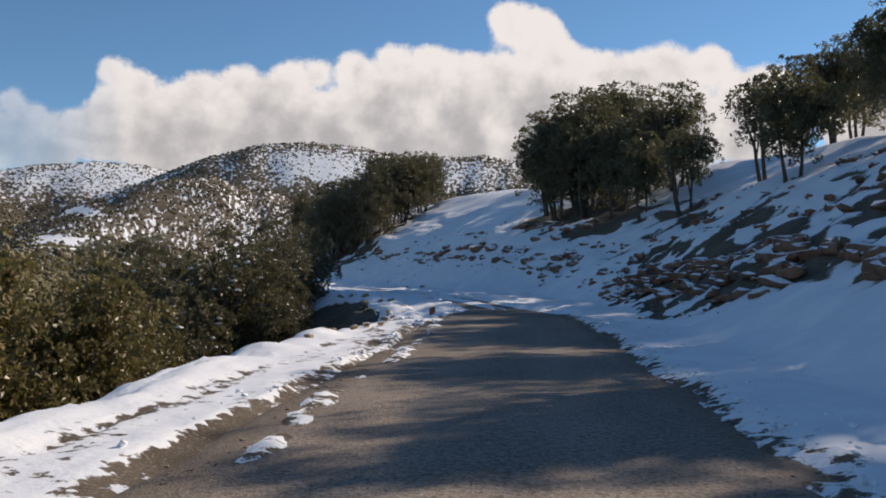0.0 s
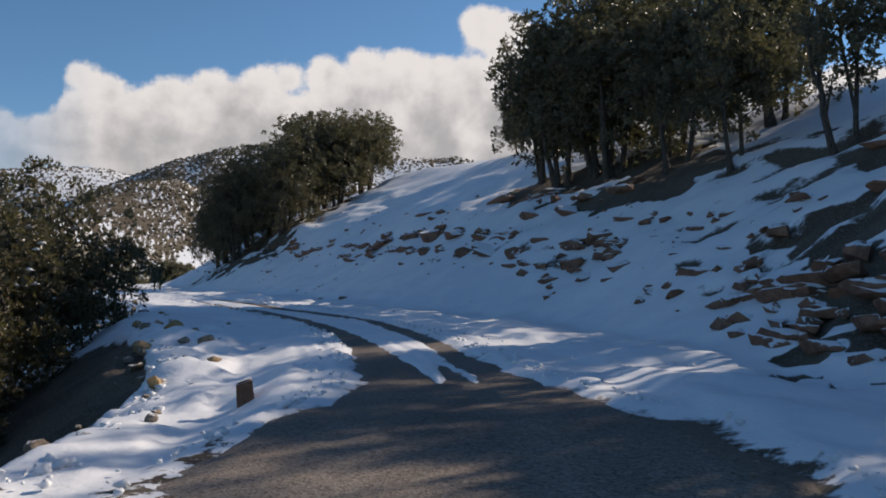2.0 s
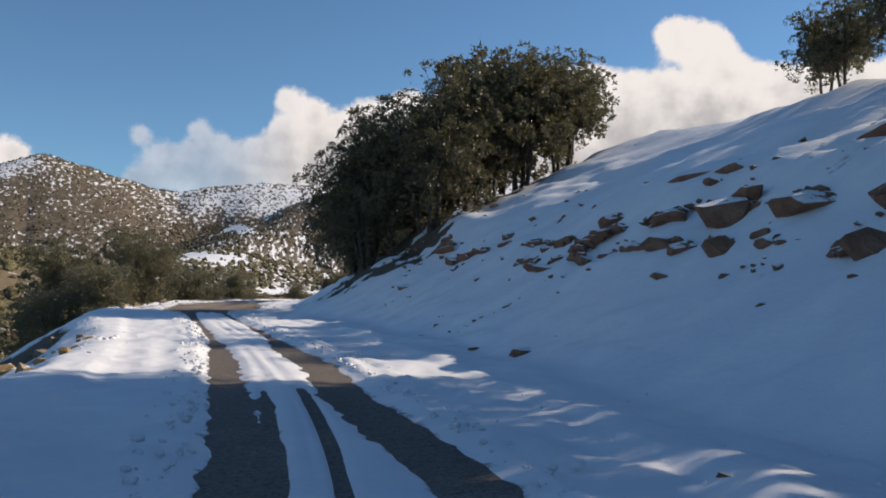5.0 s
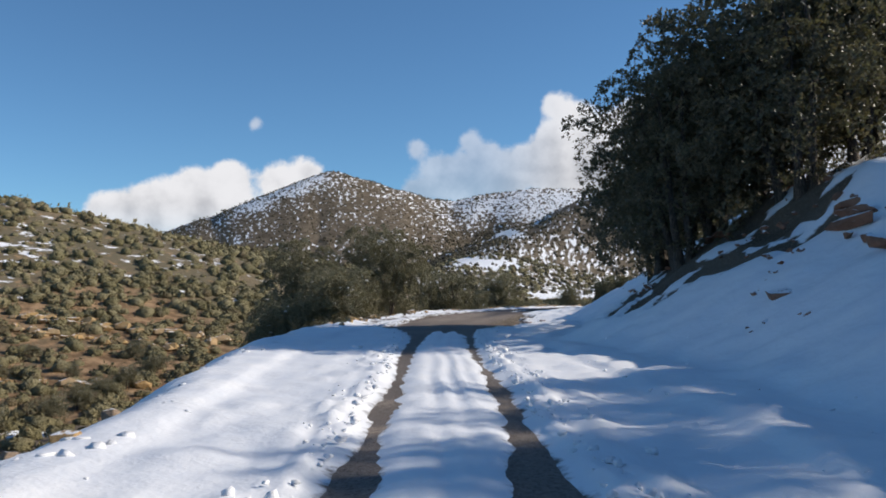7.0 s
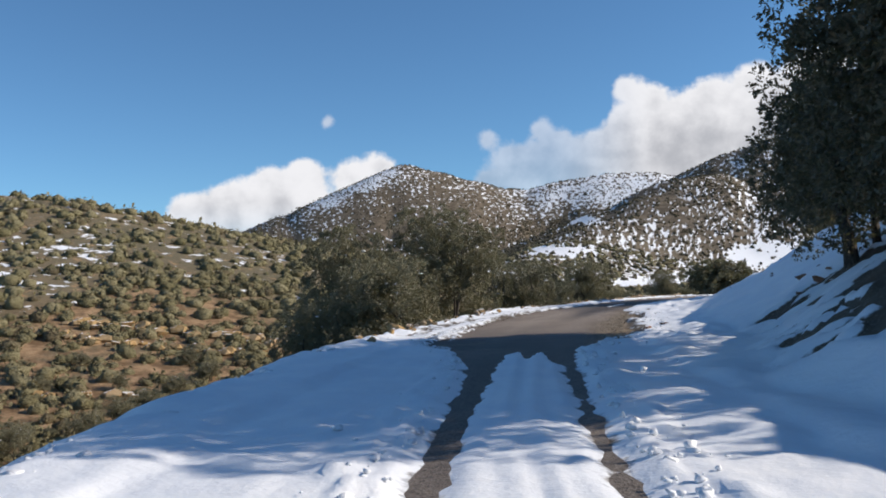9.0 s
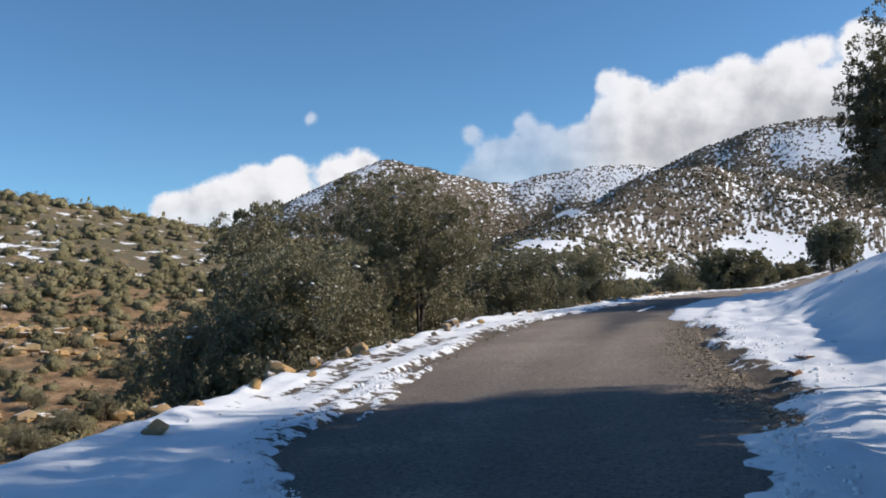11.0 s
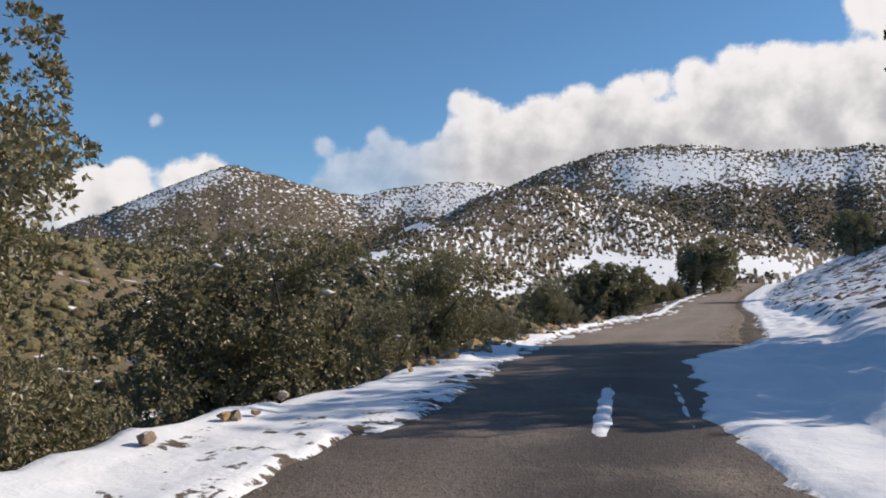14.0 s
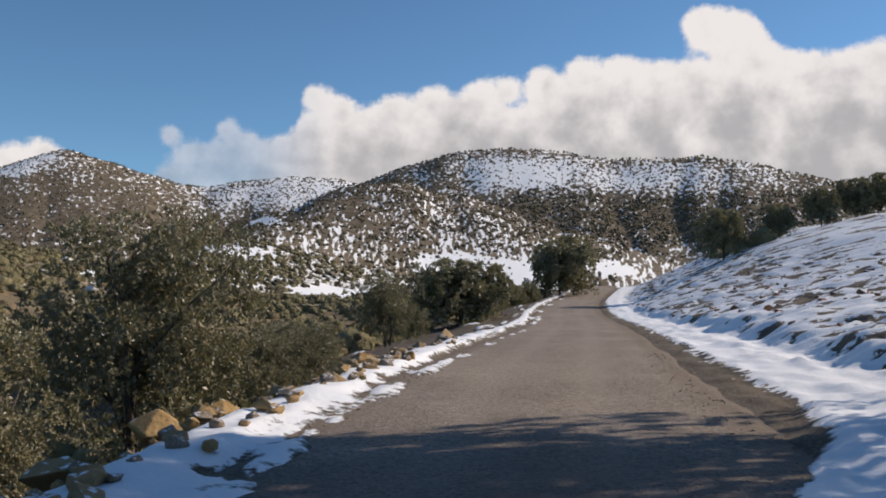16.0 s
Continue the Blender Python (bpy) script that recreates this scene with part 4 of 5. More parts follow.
def make_tree(name, label, seed, height, radius, clear, trunks, clumps, per, leaf, mat, snowy=0, lean=0.0, round_top=False):
    """A tree of unit pose: trunk(s) with limbs, and a crown of clumps of leaves with an uneven outline."""
    rng = np.random.default_rng(seed)
    thing = tagged(new(name), label, "tree" if clear > 0.6 else "bush")
    # the crown is a cluster of lobes
    lobes = []
    mid = (height + clear) / 2
    for k in range(13):
        a = 2.4 * k + rng.uniform(-0.5, 0.5)
        q = rng.uniform(0.3, 0.62)
        z = clear + (height - clear) * rng.uniform(0.16, 0.80) * (1.1 - 0.35 * q)
        lobes.append((radius * q * math.cos(a), radius * q * math.sin(a), z, radius * rng.uniform(0.36, 0.54)))
    lobes += [(0, 0, height - radius * 0.48, radius * 0.48), (0.1, 0, mid, radius * 0.62), (-0.1, 0.1, mid * 0.8, radius * 0.6)]
    if round_top:
        lobes += [(radius * 0.42 * math.cos(q), radius * 0.42 * math.sin(q), height - radius * rng.uniform(0.42, 0.85), radius * rng.uniform(0.34, 0.44)) for q in (0.3, 1.4, 2.4, 3.4, 4.4, 5.4)]
    centres = []
    while len(centres) < clumps:
        lx, ly, lz, lr = lobes[rng.integers(len(lobes))]
        w = rng.normal(size=3) + np.array([0, 0, 0.15])
        w /= np.linalg.norm(w)
        p = np.array([lx, ly, lz]) + w * lr * rng.uniform(0.78, 1.02) * np.array([1, 1, 0.92])
        if p[2] > max(clear * 0.75, 0.12) and p[2] < height * 0.97:
            centres.append(p)
    centres = np.array(centres)
    radii = rng.uniform(0.6, 1.3, clumps) * radius * min(0.16, 1.9 / math.sqrt(clumps))
    # trunks and limbs
    verts, faces = [], []

    def add(points, r):
        v, f = tube(points, r)
        k = len(verts)
        verts.extend(v)
        faces.extend([tuple(i + k for i in q) for q in f])

    top = clear + (height - clear) * 0.62
    for k in range(trunks):
        a = rng.uniform(0, 6.28)
        off = 0.0 if trunks == 1 else radius * 0.14
        bx, by = off * math.cos(a), off * math.sin(a)
        ex, ey = bx * 2.4 + rng.normal() * radius * 0.12 + lean, by * 2.4 + rng.normal() * radius * 0.12
        r0 = (0.021 if trunks == 1 else 0.015) * height + 0.02
        steps = 6
        pts = []
        for i in range(steps + 1):
            t = i / steps
            pts.append((bx + (ex - bx) * t + rng.normal() * 0.05 * t * radius * 0.6, by + (ey - by) * t + rng.normal() * 0.05 * t * radius * 0.6, -0.25 + (top + 0.25) * t))
        add(pts, [r0 * (1.55 if i == 0 else 1.0) * (1 - 0.72 * i / steps) for i in range(steps + 1)])
        for j in range(max(4, 9 // trunks)):
            i = rng.integers(2, steps)
            p0 = np.array(pts[i])
            goal = centres[rng.integers(clumps)]
            for _ in range(6):
                other = centres[rng.integers(clumps)]
                if np.linalg.norm(other[:2] - p0[:2]) < np.linalg.norm(goal[:2] - p0[:2]) and other[2] > p0[2]:
                    goal = other
            bend = (p0 + goal) / 2 + np.array([0, 0, 0.12 * radius]) + rng.normal(size=3) * 0.06 * radius
            rr = r0 * (1 - 0.72 * i / steps) * 0.62
            add([p0, (p0 * 0.6 + bend * 0.4), bend, goal], [rr, rr * 0.8, rr * 0.55, rr * 0.2])
    part("trunk", mesh_from("trunk", verts, faces, BARK, True), thing, "dark rough-barked trunk with limbs")
    part("crown", leaf_mesh("crown", centres, radii, per, leaf, rng, mat, 8), thing)
    if snowy:
        tops = centres[np.argsort(-centres[:, 2] + rng.normal(size=clumps) * height * 0.25)[:snowy]]
        part("snow_remnant", snow_bits("snow_remnant", tops * np.array([0.93, 0.93, 0.96]) + rng.normal(size=tops.shape) * radius * 0.06, rng, 0.11), thing, "small remnants of white snow")["kind"] = "stuff"
    return thing


FORMS = {
    "a": make_tree("oak_tree", "dark evergreen oak with bare lower trunk on the bank", 11, 8.0, 3.1, 1.5, 2, 220, 8, 0.15, DULL_OAK, 4),
    "b": make_tree("oak_tree", "dark evergreen oak with forked trunk on the bank", 12, 8.0, 3.0, 1.7, 3, 220, 8, 0.15, DULL_OAK, 3),
    "c": make_tree("oak_tree", "tall dark evergreen oak with broad ragged crown", 13, 8.0, 3.3, 1.3, 2, 230, 8, 0.15, DULL_OAK, 4),
    "d": make_tree("oak_tree", "small crooked oak with thin open crown", 14, 5.5, 2.2, 1.3, 3, 80, 8, 0.12, DULL_OAK, 1, 0.5),
    "e": make_tree("oak_bush", "broad olive-green oak bush leafy to the ground", 15, 4.4, 2.5, 0.3, 3, 220, 12, 0.085, OAK, 10),
    "f": make_tree("oak_bush", "rounded dark oak bush leafy to the ground", 16, 4.0, 2.2, 0.2, 3, 200, 12, 0.085, OAK, 9),
    "g": make_tree("oak_tree", "large olive-green evergreen oak below the road edge", 17, 6.4, 3.0, 0.9, 2, 430, 30, 0.062, OAK, 14, round_top=True),
    "p": make_tree("oak_tree", "dark evergreen oak at the edge of the grove on the bank", 29, 7.0, 3.1, 0.55, 3, 330, 14, 0.085, DULL_OAK, 7),
    "q": make_tree("oak_bush", "dark oak bush with remnants of snow below the road", 27, 4.3, 2.4, 0.25, 3, 240, 14, 0.085, DULL_OAK, 30),
    "n": make_tree("oak_bush", "broad olive-green oak bush close beside the road", 25, 4.2, 2.5, 0.25, 3, 360, 18, 0.06, OAK, 12, round_top=True),
    "h": make_tree("oak_bush", "dense rounded dark oak standing alone on the snow", 19, 4.0, 2.45, 0.0, 1, 260, 8, 0.16, OAK, 0, round_top=True),
    "m": make_tree("oak_tree", "dark evergreen oak with low dense crown on the bank", 22, 7.0, 3.1, 0.55, 3, 240, 9, 0.13, DULL_OAK, 5),
    "k": make_tree("oak_tree", "very tall evergreen oak standing on the snowy bank", 20, 13.0, 3.8, 1.1, 1, 380, 10, 0.15, DULL_OAK, 4),
    "j": make_tree("juniper_bush", "yellowish-green juniper bush with upright sprays", 18, 4.2, 1.9, 0.15, 2, 200, 14, 0.09, JUNIPER, 0),
}
FORM_HEIGHT = {"a": 9.7, "b": 8.65, "c": 8.0, "d": 6.05, "e": 5.1, "f": 3.33, "g": 5.77, "n": 4.1, "p": 7.5, "q": 3.55, "h": 3.28, "k": 13.0, "m": 7.2, "j": 3.68}
USED = set()
turner = random.Random(5)


def plant(form, x, y, height, group="", wide=1.0, sink=0.1, turn=None):
    k = height / FORM_HEIGHT[form]
    a = turner.uniform(0, 360) if turn is None else turn
    m = pose(x, y, ground_z(x, y) - sink, 0, 0, a) @ Matrix.Diagonal((k * wide, k * wide, k, 1))
    if form in USED:
        ob = copy_thing(FORMS[form], m @ Matrix.Diagonal((*(1 / v for v in FORMS[form].scale), 1)))
    else:
        USED.add(form)
        ob = FORMS[form]
        ob.matrix_world = m
    if group:
        ob["group"] = group
    return ob


def plant_run(form, s, d, *a, **k):
    return plant(form, *place(s, d), *a, **k)


for s_, d_, h_, f_ in RIGHT_TREES:
    plant_run(f_, s_, d_, h_, "oaks on the upper slope")
for s_, d_, h_, f_ in GROVE:
    plant_run(f_, s_, d_, h_, "oak grove on the bank", 1.0)
for s_, d_, h_, f_ in SHADERS:
    plant_run(f_, s_, d_, h_, "oaks on the upper slope")

plant("k", -18.3, 114.4, 12.2, "oaks on the upper slope", 0.74)
# oaks out of view, added only to widen the shade cast on the road
for x_, y_, h_ in ((-16.0, 106.0, 7.8), (-15.0, 109.4, 8.4), (-14.2, 112.6, 8.4)):
    plant("a", x_, y_, h_, "oaks on the upper slope")

# left of the road, below its edge
for x_, y_, h_, w_ in ((-7.8, 18.4, 4.2, 1.0), (-8.8, 15.6, 5.2, 1.0), (-10.4, 20.5, 5.8, 1.0), (-9.4, 12.6, 5.2, 0.95), (-12.2, 17.0, 6.2, 1.0), (-9.4, 23.5, 5.0, 1.0)):
    plant("j", x_, y_, h_, "junipers below the road", w_)
for f_, x_, y_, h_, w_ in (("q", -8.2, 40.0, 4.4, 1.0), ("q", -9.2, 36.6, 5.4, 0.95), ("q", -7.9, 43.6, 4.6, 0.9), ("q", -12.6, 38.0, 6.4, 1.0), ("q", -9.8, 31.5, 5.0, 0.9),
                           # the low wide first one is added to darken the shaded bare hollow
                           ("q", -6.6, 35.6, 2.3, 1.2), ("q", -13.5, 30.5, 4.8, 1.1), ("q", -12.5, 45.0, 4.4, 1.0), ("q", -11.0, 27.0, 4.0, 1.0)):
    plant(f_, x_, y_, h_, "oak bushes below the road", w_)
# bushes in the gully
for x_, y_, h_, w_ in ((-67.5, 101.0, 2.9, 1.15), (-69.6, 105.6, 3.3, 1.1), (-71.5, 110.0, 3.0, 1.2), (-74.2, 114.8, 3.2, 1.1), (-77.2, 121.5, 2.8, 1.2), (-66.0, 93.6, 3.2, 1.2), (-70.0, 97.0, 2.4, 1.1),
                       (-84.5, 108.0, 2.3, 1.1), (-83.5, 124.5, 2.5, 1.1), (-80.5, 113.5, 2.2, 1.0), (-63.5, 88.0, 2.8, 1.1), (-90.0, 116.0, 2.2, 1.0)):
    plant("e", x_, y_, h_, "bushes in the gully", w_)
plant("g", -31.6, 95.5, 6.5, "oaks beside the road", 0.95)
plant("g", -37.2, 95.6, 9.0, "oaks beside the road", 0.72)
plant("n", -36.2, 92.6, 5.6, "oaks beside the road", 0.9)
plant("n", -29.3, 87.6, 4.3, "oaks beside the road", 1.0)
plant("n", -32.0, 91.2, 5.2, "oaks beside the road", 0.85)
plant("n", -31.3, 86.6, 4.1, "oaks beside the road", 0.95)
for f_, x_, y_, h_, w_ in (("n", -31.6, 98.2, 2.5, 0.95), ("f", -34.4, 95.6, 2.8, 1.0), ("n", -31.9, 103.6, 4.3, 1.12), ("n", -33.2, 110.2, 3.3, 0.95), ("e", -35.6, 105.0, 4.2, 1.0),
                           ("n", -33.6, 115.8, 4.9, 0.85), ("n", -33.8, 120.6, 2.3, 1.0), ("n", -34.2, 124.2, 2.2, 1.0), ("e", -37.6, 113.2, 3.9, 1.0), ("f", -35.8, 127.0, 2.0, 0.9), ("e", -36.6, 132.5, 2.1, 0.8),
                           ("f", -37.4, 143.0, 3.1, 0.85), ("e", -40.6, 138.0, 2.0, 1.0), ("f", -38.4, 152.0, 1.8, 1.0)):
    plant(f_, x_, y_, h_, "bushes along the verge", w_)
for x_, y_, h_, w_ in ((-37.7, 163.0, 4.35, 1.08), (-34.3, 206.0, 6.6, 0.95), (-38.8, 183.0, 2.2, 1.3), (-38.0, 190.0, 2.2, 1.3), (-37.4, 197.0, 2.2, 1.3), (-48.4, 185.0, 2.2, 1.1), (-45.9, 176.0, 1.8, 1.1),
                       (-17.9, 183.0, 3.8, 0.92), (-15.6, 186.5, 0.9, 1.2), (-12.7, 186.0, 2.7, 0.85), (-9.0, 187.0, 3.0, 0.85), (-5.4, 189.0, 3.2, 1.0), (-2.6, 190.0, 3.4, 1.0), (0.6, 191.0, 3.8, 1.0)):
    plant("h", x_, y_, h_ * 1.02, "lone oaks on the snow", w_ * (1.1 if y_ < 170 else 0.9), 0.14 * h_ + 0.2 if x_ < -20 else 0.1)


# ================= stuff: scrub, clods, gravel =================
def strewn(name, shapes, at, scale, rng, mat, label, category, squash=(1, 1, 1), turn=True, soft=False):
    """One mesh of many small pieces: each takes one of the shapes, turned and scaled."""
    out_v, out_f, k = [], [], 0
    which = rng.integers(len(shapes), size=len(at))
    for i, (sv, sf) in enumerate(shapes):
        idx = np.where(which == i)[0]
        if not len(idx):
            continue
        a = rng.uniform(0, 2 * np.pi, len(idx)) if turn else np.zeros(len(idx))
        c, s = np.cos(a)[:, None], np.sin(a)[:, None]
        x, y, z = (sv[None, :, j] * squash[j] for j in range(3))
        v = np.stack([x * c - y * s, x * s + y * c, z + 0 * c], -1) * scale[idx][:, None, None] + at[idx][:, None, :]
        f = sf[None] + (np.arange(len(idx)) * len(sv))[:, None, None] + k
        out_v.append(v.reshape(-1, 3))
        out_f.append(f.reshape(-1, sf.shape[1]))
        k += v.shape[0] * v.shape[1]
    ob = new(name, mesh_from(name, np.vstack(out_v), np.vstack(out_f), mat, soft))
    return tagged(ob, label, category, kind="stuff")


def lump(rng, points=10, flat=0.7):
    """A small angular convex piece: vertices and triangles."""
    bm = bmesh.new()
    for _ in range(points):
        p = Vector(rng.normal(size=3)).normalized() * rng.uniform(0.75, 1.0)
        bm.verts.new((p.x, p.y, p.z * flat))
    res = bmesh.ops.convex_hull(bm, input=bm.verts)
    bmesh.ops.delete(bm, geom=[v for v in bm.verts if not v.link_faces], context="VERTS")
    bmesh.ops.triangulate(bm, faces=bm.faces)
    bm.verts.index_update()
    v = np.array([x.co[:] for x in bm.verts])
    f = np.array([[q.index for q in t.verts] for t in bm.faces])
    bm.free()
    return v, f


def dome(rng):
    """A rounded low bush: vertices and triangles."""
    bm = bmesh.new()
    bmesh.ops.create_icosphere(bm, subdivisions=1, radius=1.0)
    v = np.array([x.co[:] for x in bm.verts])
    f = np.array([[q.index for q in t.verts] for t in bm.faces])
    bm.free()
    v = v * rng.uniform(0.78, 1.2, len(v))[:, None]
    v[:, 2] = np.maximum(v[:, 2], -0.35) * 0.85 + 0.25
    return v, f


def tuft(rng, blades, leaf=0.11):
    """A bush for the middle distance: a rounded body with loose leaf sprays standing out of it."""
    bm = bmesh.new()
    bmesh.ops.create_icosphere(bm, subdivisions=1, radius=1.0)
    v = np.array([x.co[:] for x in bm.verts])
    f = np.array([[q.index for q in t.verts] for t in bm.faces])
    bm.free()
    v = v * (0.86 + 0.30 * fbm(v[:, 0] * 1.7 + v[:, 2] * 2 + 9 * rng.random(), v[:, 1] * 1.7 + 5 * rng.random(), 3, 2) * 2)[:, None] * rng.uniform(0.9, 1.1, len(v))[:, None]
    v[:, 2] = np.maximum(v[:, 2], -0.4) * 0.85 + 0.3
    p = rng.normal(size=(blades, 3))
    p /= np.linalg.norm(p, axis=1)[:, None]
    p = p * rng.uniform(0.75, 1.05, blades)[:, None]
    p[:, 2] = np.abs(p[:, 2]) * 0.85 + 0.25
    a, e = rng.normal(size=(blades, 3)) * leaf, rng.normal(size=(blades, 3)) * leaf
    q = np.stack([p, p + a, p + a + e * 0.8, p + e], 1).reshape(-1, 3)
    k = len(v) + 4 * np.arange(blades)
    tris = np.vstack([np.stack([k, k + 1, k + 2], 1), np.stack([k, k + 2, k + 3], 1)])
    return np.vstack([v, q]), np.vstack([f, tris])


rng = np.random.default_rng(21)
LUMPS = [lump(rng) for _ in range(8)]
TUFTS = [tuft(rng, 42, 0.13) for _ in range(8)]
DOMES = [dome(rng) for _ in range(10)]
SHRUBS = [tuft(rng, 10, 0.2) for _ in range(10)]
FAR_LUMPS = [lump(rng, 7, 0.95) for _ in range(8)]


def scatter_far(n, r0, r1, a0, a1, keep, rng):
    r = np.sqrt(rng.uniform(r0**2, r1**2, n))
    a = np.radians(rng.uniform(a0, a1, n))
    x, y = -15 + r * np.sin(a), 70 + r * np.cos(a)
    s, d = to_road(x, y)
    ok = keep(x, y, s, d)
    x, y, s, d = x[ok], y[ok], s[ok], d[ok]
    return np.stack([x, y, land_height(x, y, s, d)], -1)


p = scatter_far(3900, 35, 130, -85, -8, lambda x, y, s, d: (d < -10) & (value_noise(x / 30, y / 30, 7) > -0.26) & (bare_foot(x, y) < 0.75 + 0.9 * rng.random(len(x))), rng)
strewn("valley_scrub", TUFTS, p - np.array([0, 0, 0.2]), 0.4 + 1.0 * rng.random(len(p)) ** 1.3, rng, SCRUB, "olive-green scrub bushes dotted over the valley hillside", "shrubs", soft=True)
p = scatter_far(14500, 110, 420, -85, 12, lambda x, y, s, d: (np.abs(d) > 14) & (value_noise(x / 40, y / 40, 8) > -0.25) & (meadow(x, y) < 0.5 + 0.4 * rng.random(len(x))), rng)
strewn("hill_scrub", SHRUBS, p - np.array([0, 0, 0.2]), 0.6 + 1.05 * rng.random(len(p)) ** 1.4, rng, SCRUB, "olive-green scrub covering the hillsides around the saddle", "shrubs", soft=True)
near = scatter_far(30000, 240, 800, -62, 20, lambda x, y, s, d: (np.abs(d) > 18) & (meadow(x, y) < 0.3 + 0.8 * rng.random(len(x))) & (rng.random(len(x)) < 0.35 + 1.3 * (0.45 + value_noise(x / 25, y / 60, 8))), rng)
p = scatter_far(46000, 800, 1800, -62, 32, lambda x, y, s, d: rng.random(len(x)) < 0.75 + 0.8 * value_noise(x / 60, y / 200, 8), rng)
caps = white_cap(p[:, 0], p[:, 1], p[:, 2])
p = p[rng.random(len(p)) > 0.3 * caps]
grown = scatter_far(60000, 800, 1600, -40, 18, lambda x, y, s, d: rng.random(len(x)) < 0.8, rng)
grown = grown[wooded(grown[:, 0], grown[:, 1], grown[:, 2]) > 0.25 + 0.5 * rng.random(len(grown))]
sizes = np.r_[rng.uniform(1.0, 2.5, len(p)), 0.7 + 1.2 * rng.random(len(near)) ** 1.5, rng.uniform(1.4, 2.8, len(grown))]
p = np.vstack([p, near, grown])
strewn("mountain_scrub", FAR_LUMPS, p, sizes, rng, FAR_SCRUB, "dark scrub and small trees scattered over snowy mountainsides", "shrubs", (1, 1, 1.15), soft=True)

p = scatter_far(3000, 35, 230, -230, -85, lambda x, y, s, d: (np.abs(d) > 16) & (value_noise(x / 30, y / 30, 7) > -0.2), rng)
q = scatter_far(1800, 40, 260, 14, 130, lambda x, y, s, d: (d > 34) & (value_noise(x / 30, y / 30, 7) > -0.2), rng)
p = np.vstack([p, q])
strewn("valley_scrub", DOMES, p - np.array([0, 0, 0.15]), 0.5 + 1.0 * rng.random(len(p)) ** 1.5, rng, SCRUB, "olive-green scrub bushes scattered over the slopes beside the road", "shrubs", soft=True)

# clods of snow along the edges of ruts and verges
n = 7600
cs = np.where(rng.random(n) < 0.55, rng.uniform(-2, 90, n), rng.uniform(80, 97, n))
pick = rng.random(n)
cd = np.where(pick < 0.34, edge_left(cs) - np.abs(rng.normal(0.05, 0.22, n)), np.where(pick < 0.72, edge_right(cs) + np.abs(rng.normal(0.05, 0.28, n)), rng.uniform(2.4, 5.0, n)))
rim = rng.random(n) < 0.22
cs = np.where(rim, rng.uniform(26, 84, n), cs)
cd = np.where(rim, -verge_width(cs) - 0.15 + rng.normal(0, 0.2, n), cd)
ok = snow_cover(cs, cd) > 0.02
rim, cs, cd = rim[ok], cs[ok], cd[ok]
qx, qy, qz, qnx, qny = road_at(cs)
at = np.stack([qx + cd * qnx, qy + cd * qny, qz + near_land(cs, cd) + 0.085], -1)
strewn("snow_clods", LUMPS, at, (0.014 + 0.062 * rng.random(len(cs)) ** 2.2) * np.where(rim, 1.5, np.where(cs > 79, 0.55, 1.0)), rng, SNOW, "loose white snow clods along the wheel ruts and verges", "snow", soft=True)

# loose gravel on the shoulders
n = 30000
gs = rng.uniform(-2, 128, n)
side = rng.random(n) < 0.5
gd = np.where(side, -1.9 - np.abs(rng.normal(0, 1.0, n)), 1.7 + np.abs(rng.normal(0, 0.8, n)))
spill = rng.random(n) < 0.58
gs = np.where(spill, rng.uniform(82, 101, n), gs)
gd = np.where(spill, 1.35 + 1.5 * rng.random(n) ** 0.8 + 0.2 * rng.normal(size=n), gd)
ok = (snow_cover(gs, gd) < 0.0) & (np.abs(gd) < 5)
gs, gd = gs[ok], gd[ok]
qx, qy, qz, qnx, qny = road_at(gs)
at = np.stack([qx + gd * qnx, qy + gd * qny, qz + near_land(gs, gd) - 0.006 - 0.034 * (np.abs(gd) > 2.3)], -1)
PEBBLES = [lump(rng, 8, 0.38) for _ in range(5)]
strewn("gravel", PEBBLES, at, (0.010 + 0.035 * rng.random(len(gs)) ** 3) * np.where((gs > 82) & (gs < 101) & (gd > 0), 1.25, 1.0), rng, GRAVEL, "loose brown gravel on the road shoulders", "gravel")


# ================= stones =================
def boulder_mesh(name, seed, points, squash, mat, cut=0.06):
    """An angular stone: hull of a few points, with worn edges."""
    r = np.random.default_rng(seed)
    bm = bmesh.new()
    for _ in range(points):
        p = Vector(r.normal(size=3)).normalized() * r.uniform(0.8, 1.05)
        bm.verts.new((p.x * squash[0], p.y * squash[1], p.z * squash[2]))
    bmesh.ops.convex_hull(bm, input=bm.verts)
    bmesh.ops.delete(bm, geom=[v for v in bm.verts if not v.link_faces], context="VERTS")
    bmesh.ops.dissolve_limit(bm, angle_limit=0.2, verts=bm.verts, edges=bm.edges)
    bmesh.ops.bevel(bm, geom=bm.edges[:], offset=cut, segments=2, affect="EDGES", profile=0.6)
    me = bpy.data.meshes.new(name)
    bm.to_mesh(me)
    bm.free()
    me.materials.append(mat)
    return me


OCHRES = [boulder_mesh("boulder", 40 + k, 15 + k, (1.0, 0.75, 0.7), OCHRE) for k in range(5)]
GREYS = [boulder_mesh("stone", 60 + k, 13 + k, (1.0, 0.8, 0.65), GREY_ROCK) for k in range(5)]
LEDGES = [boulder_mesh("ledge_rock", 80 + k, 13 + k, (1.25, 0.8, 0.42), LEDGE, 0.03) for k in range(7)]
SLAB_MESHES = [boulder_mesh("bank_rock", 140 + k, 11 + k, (1.15, 0.9, 0.62), LEDGE, 0.02) for k in range(6)]
picker = random.Random(9)


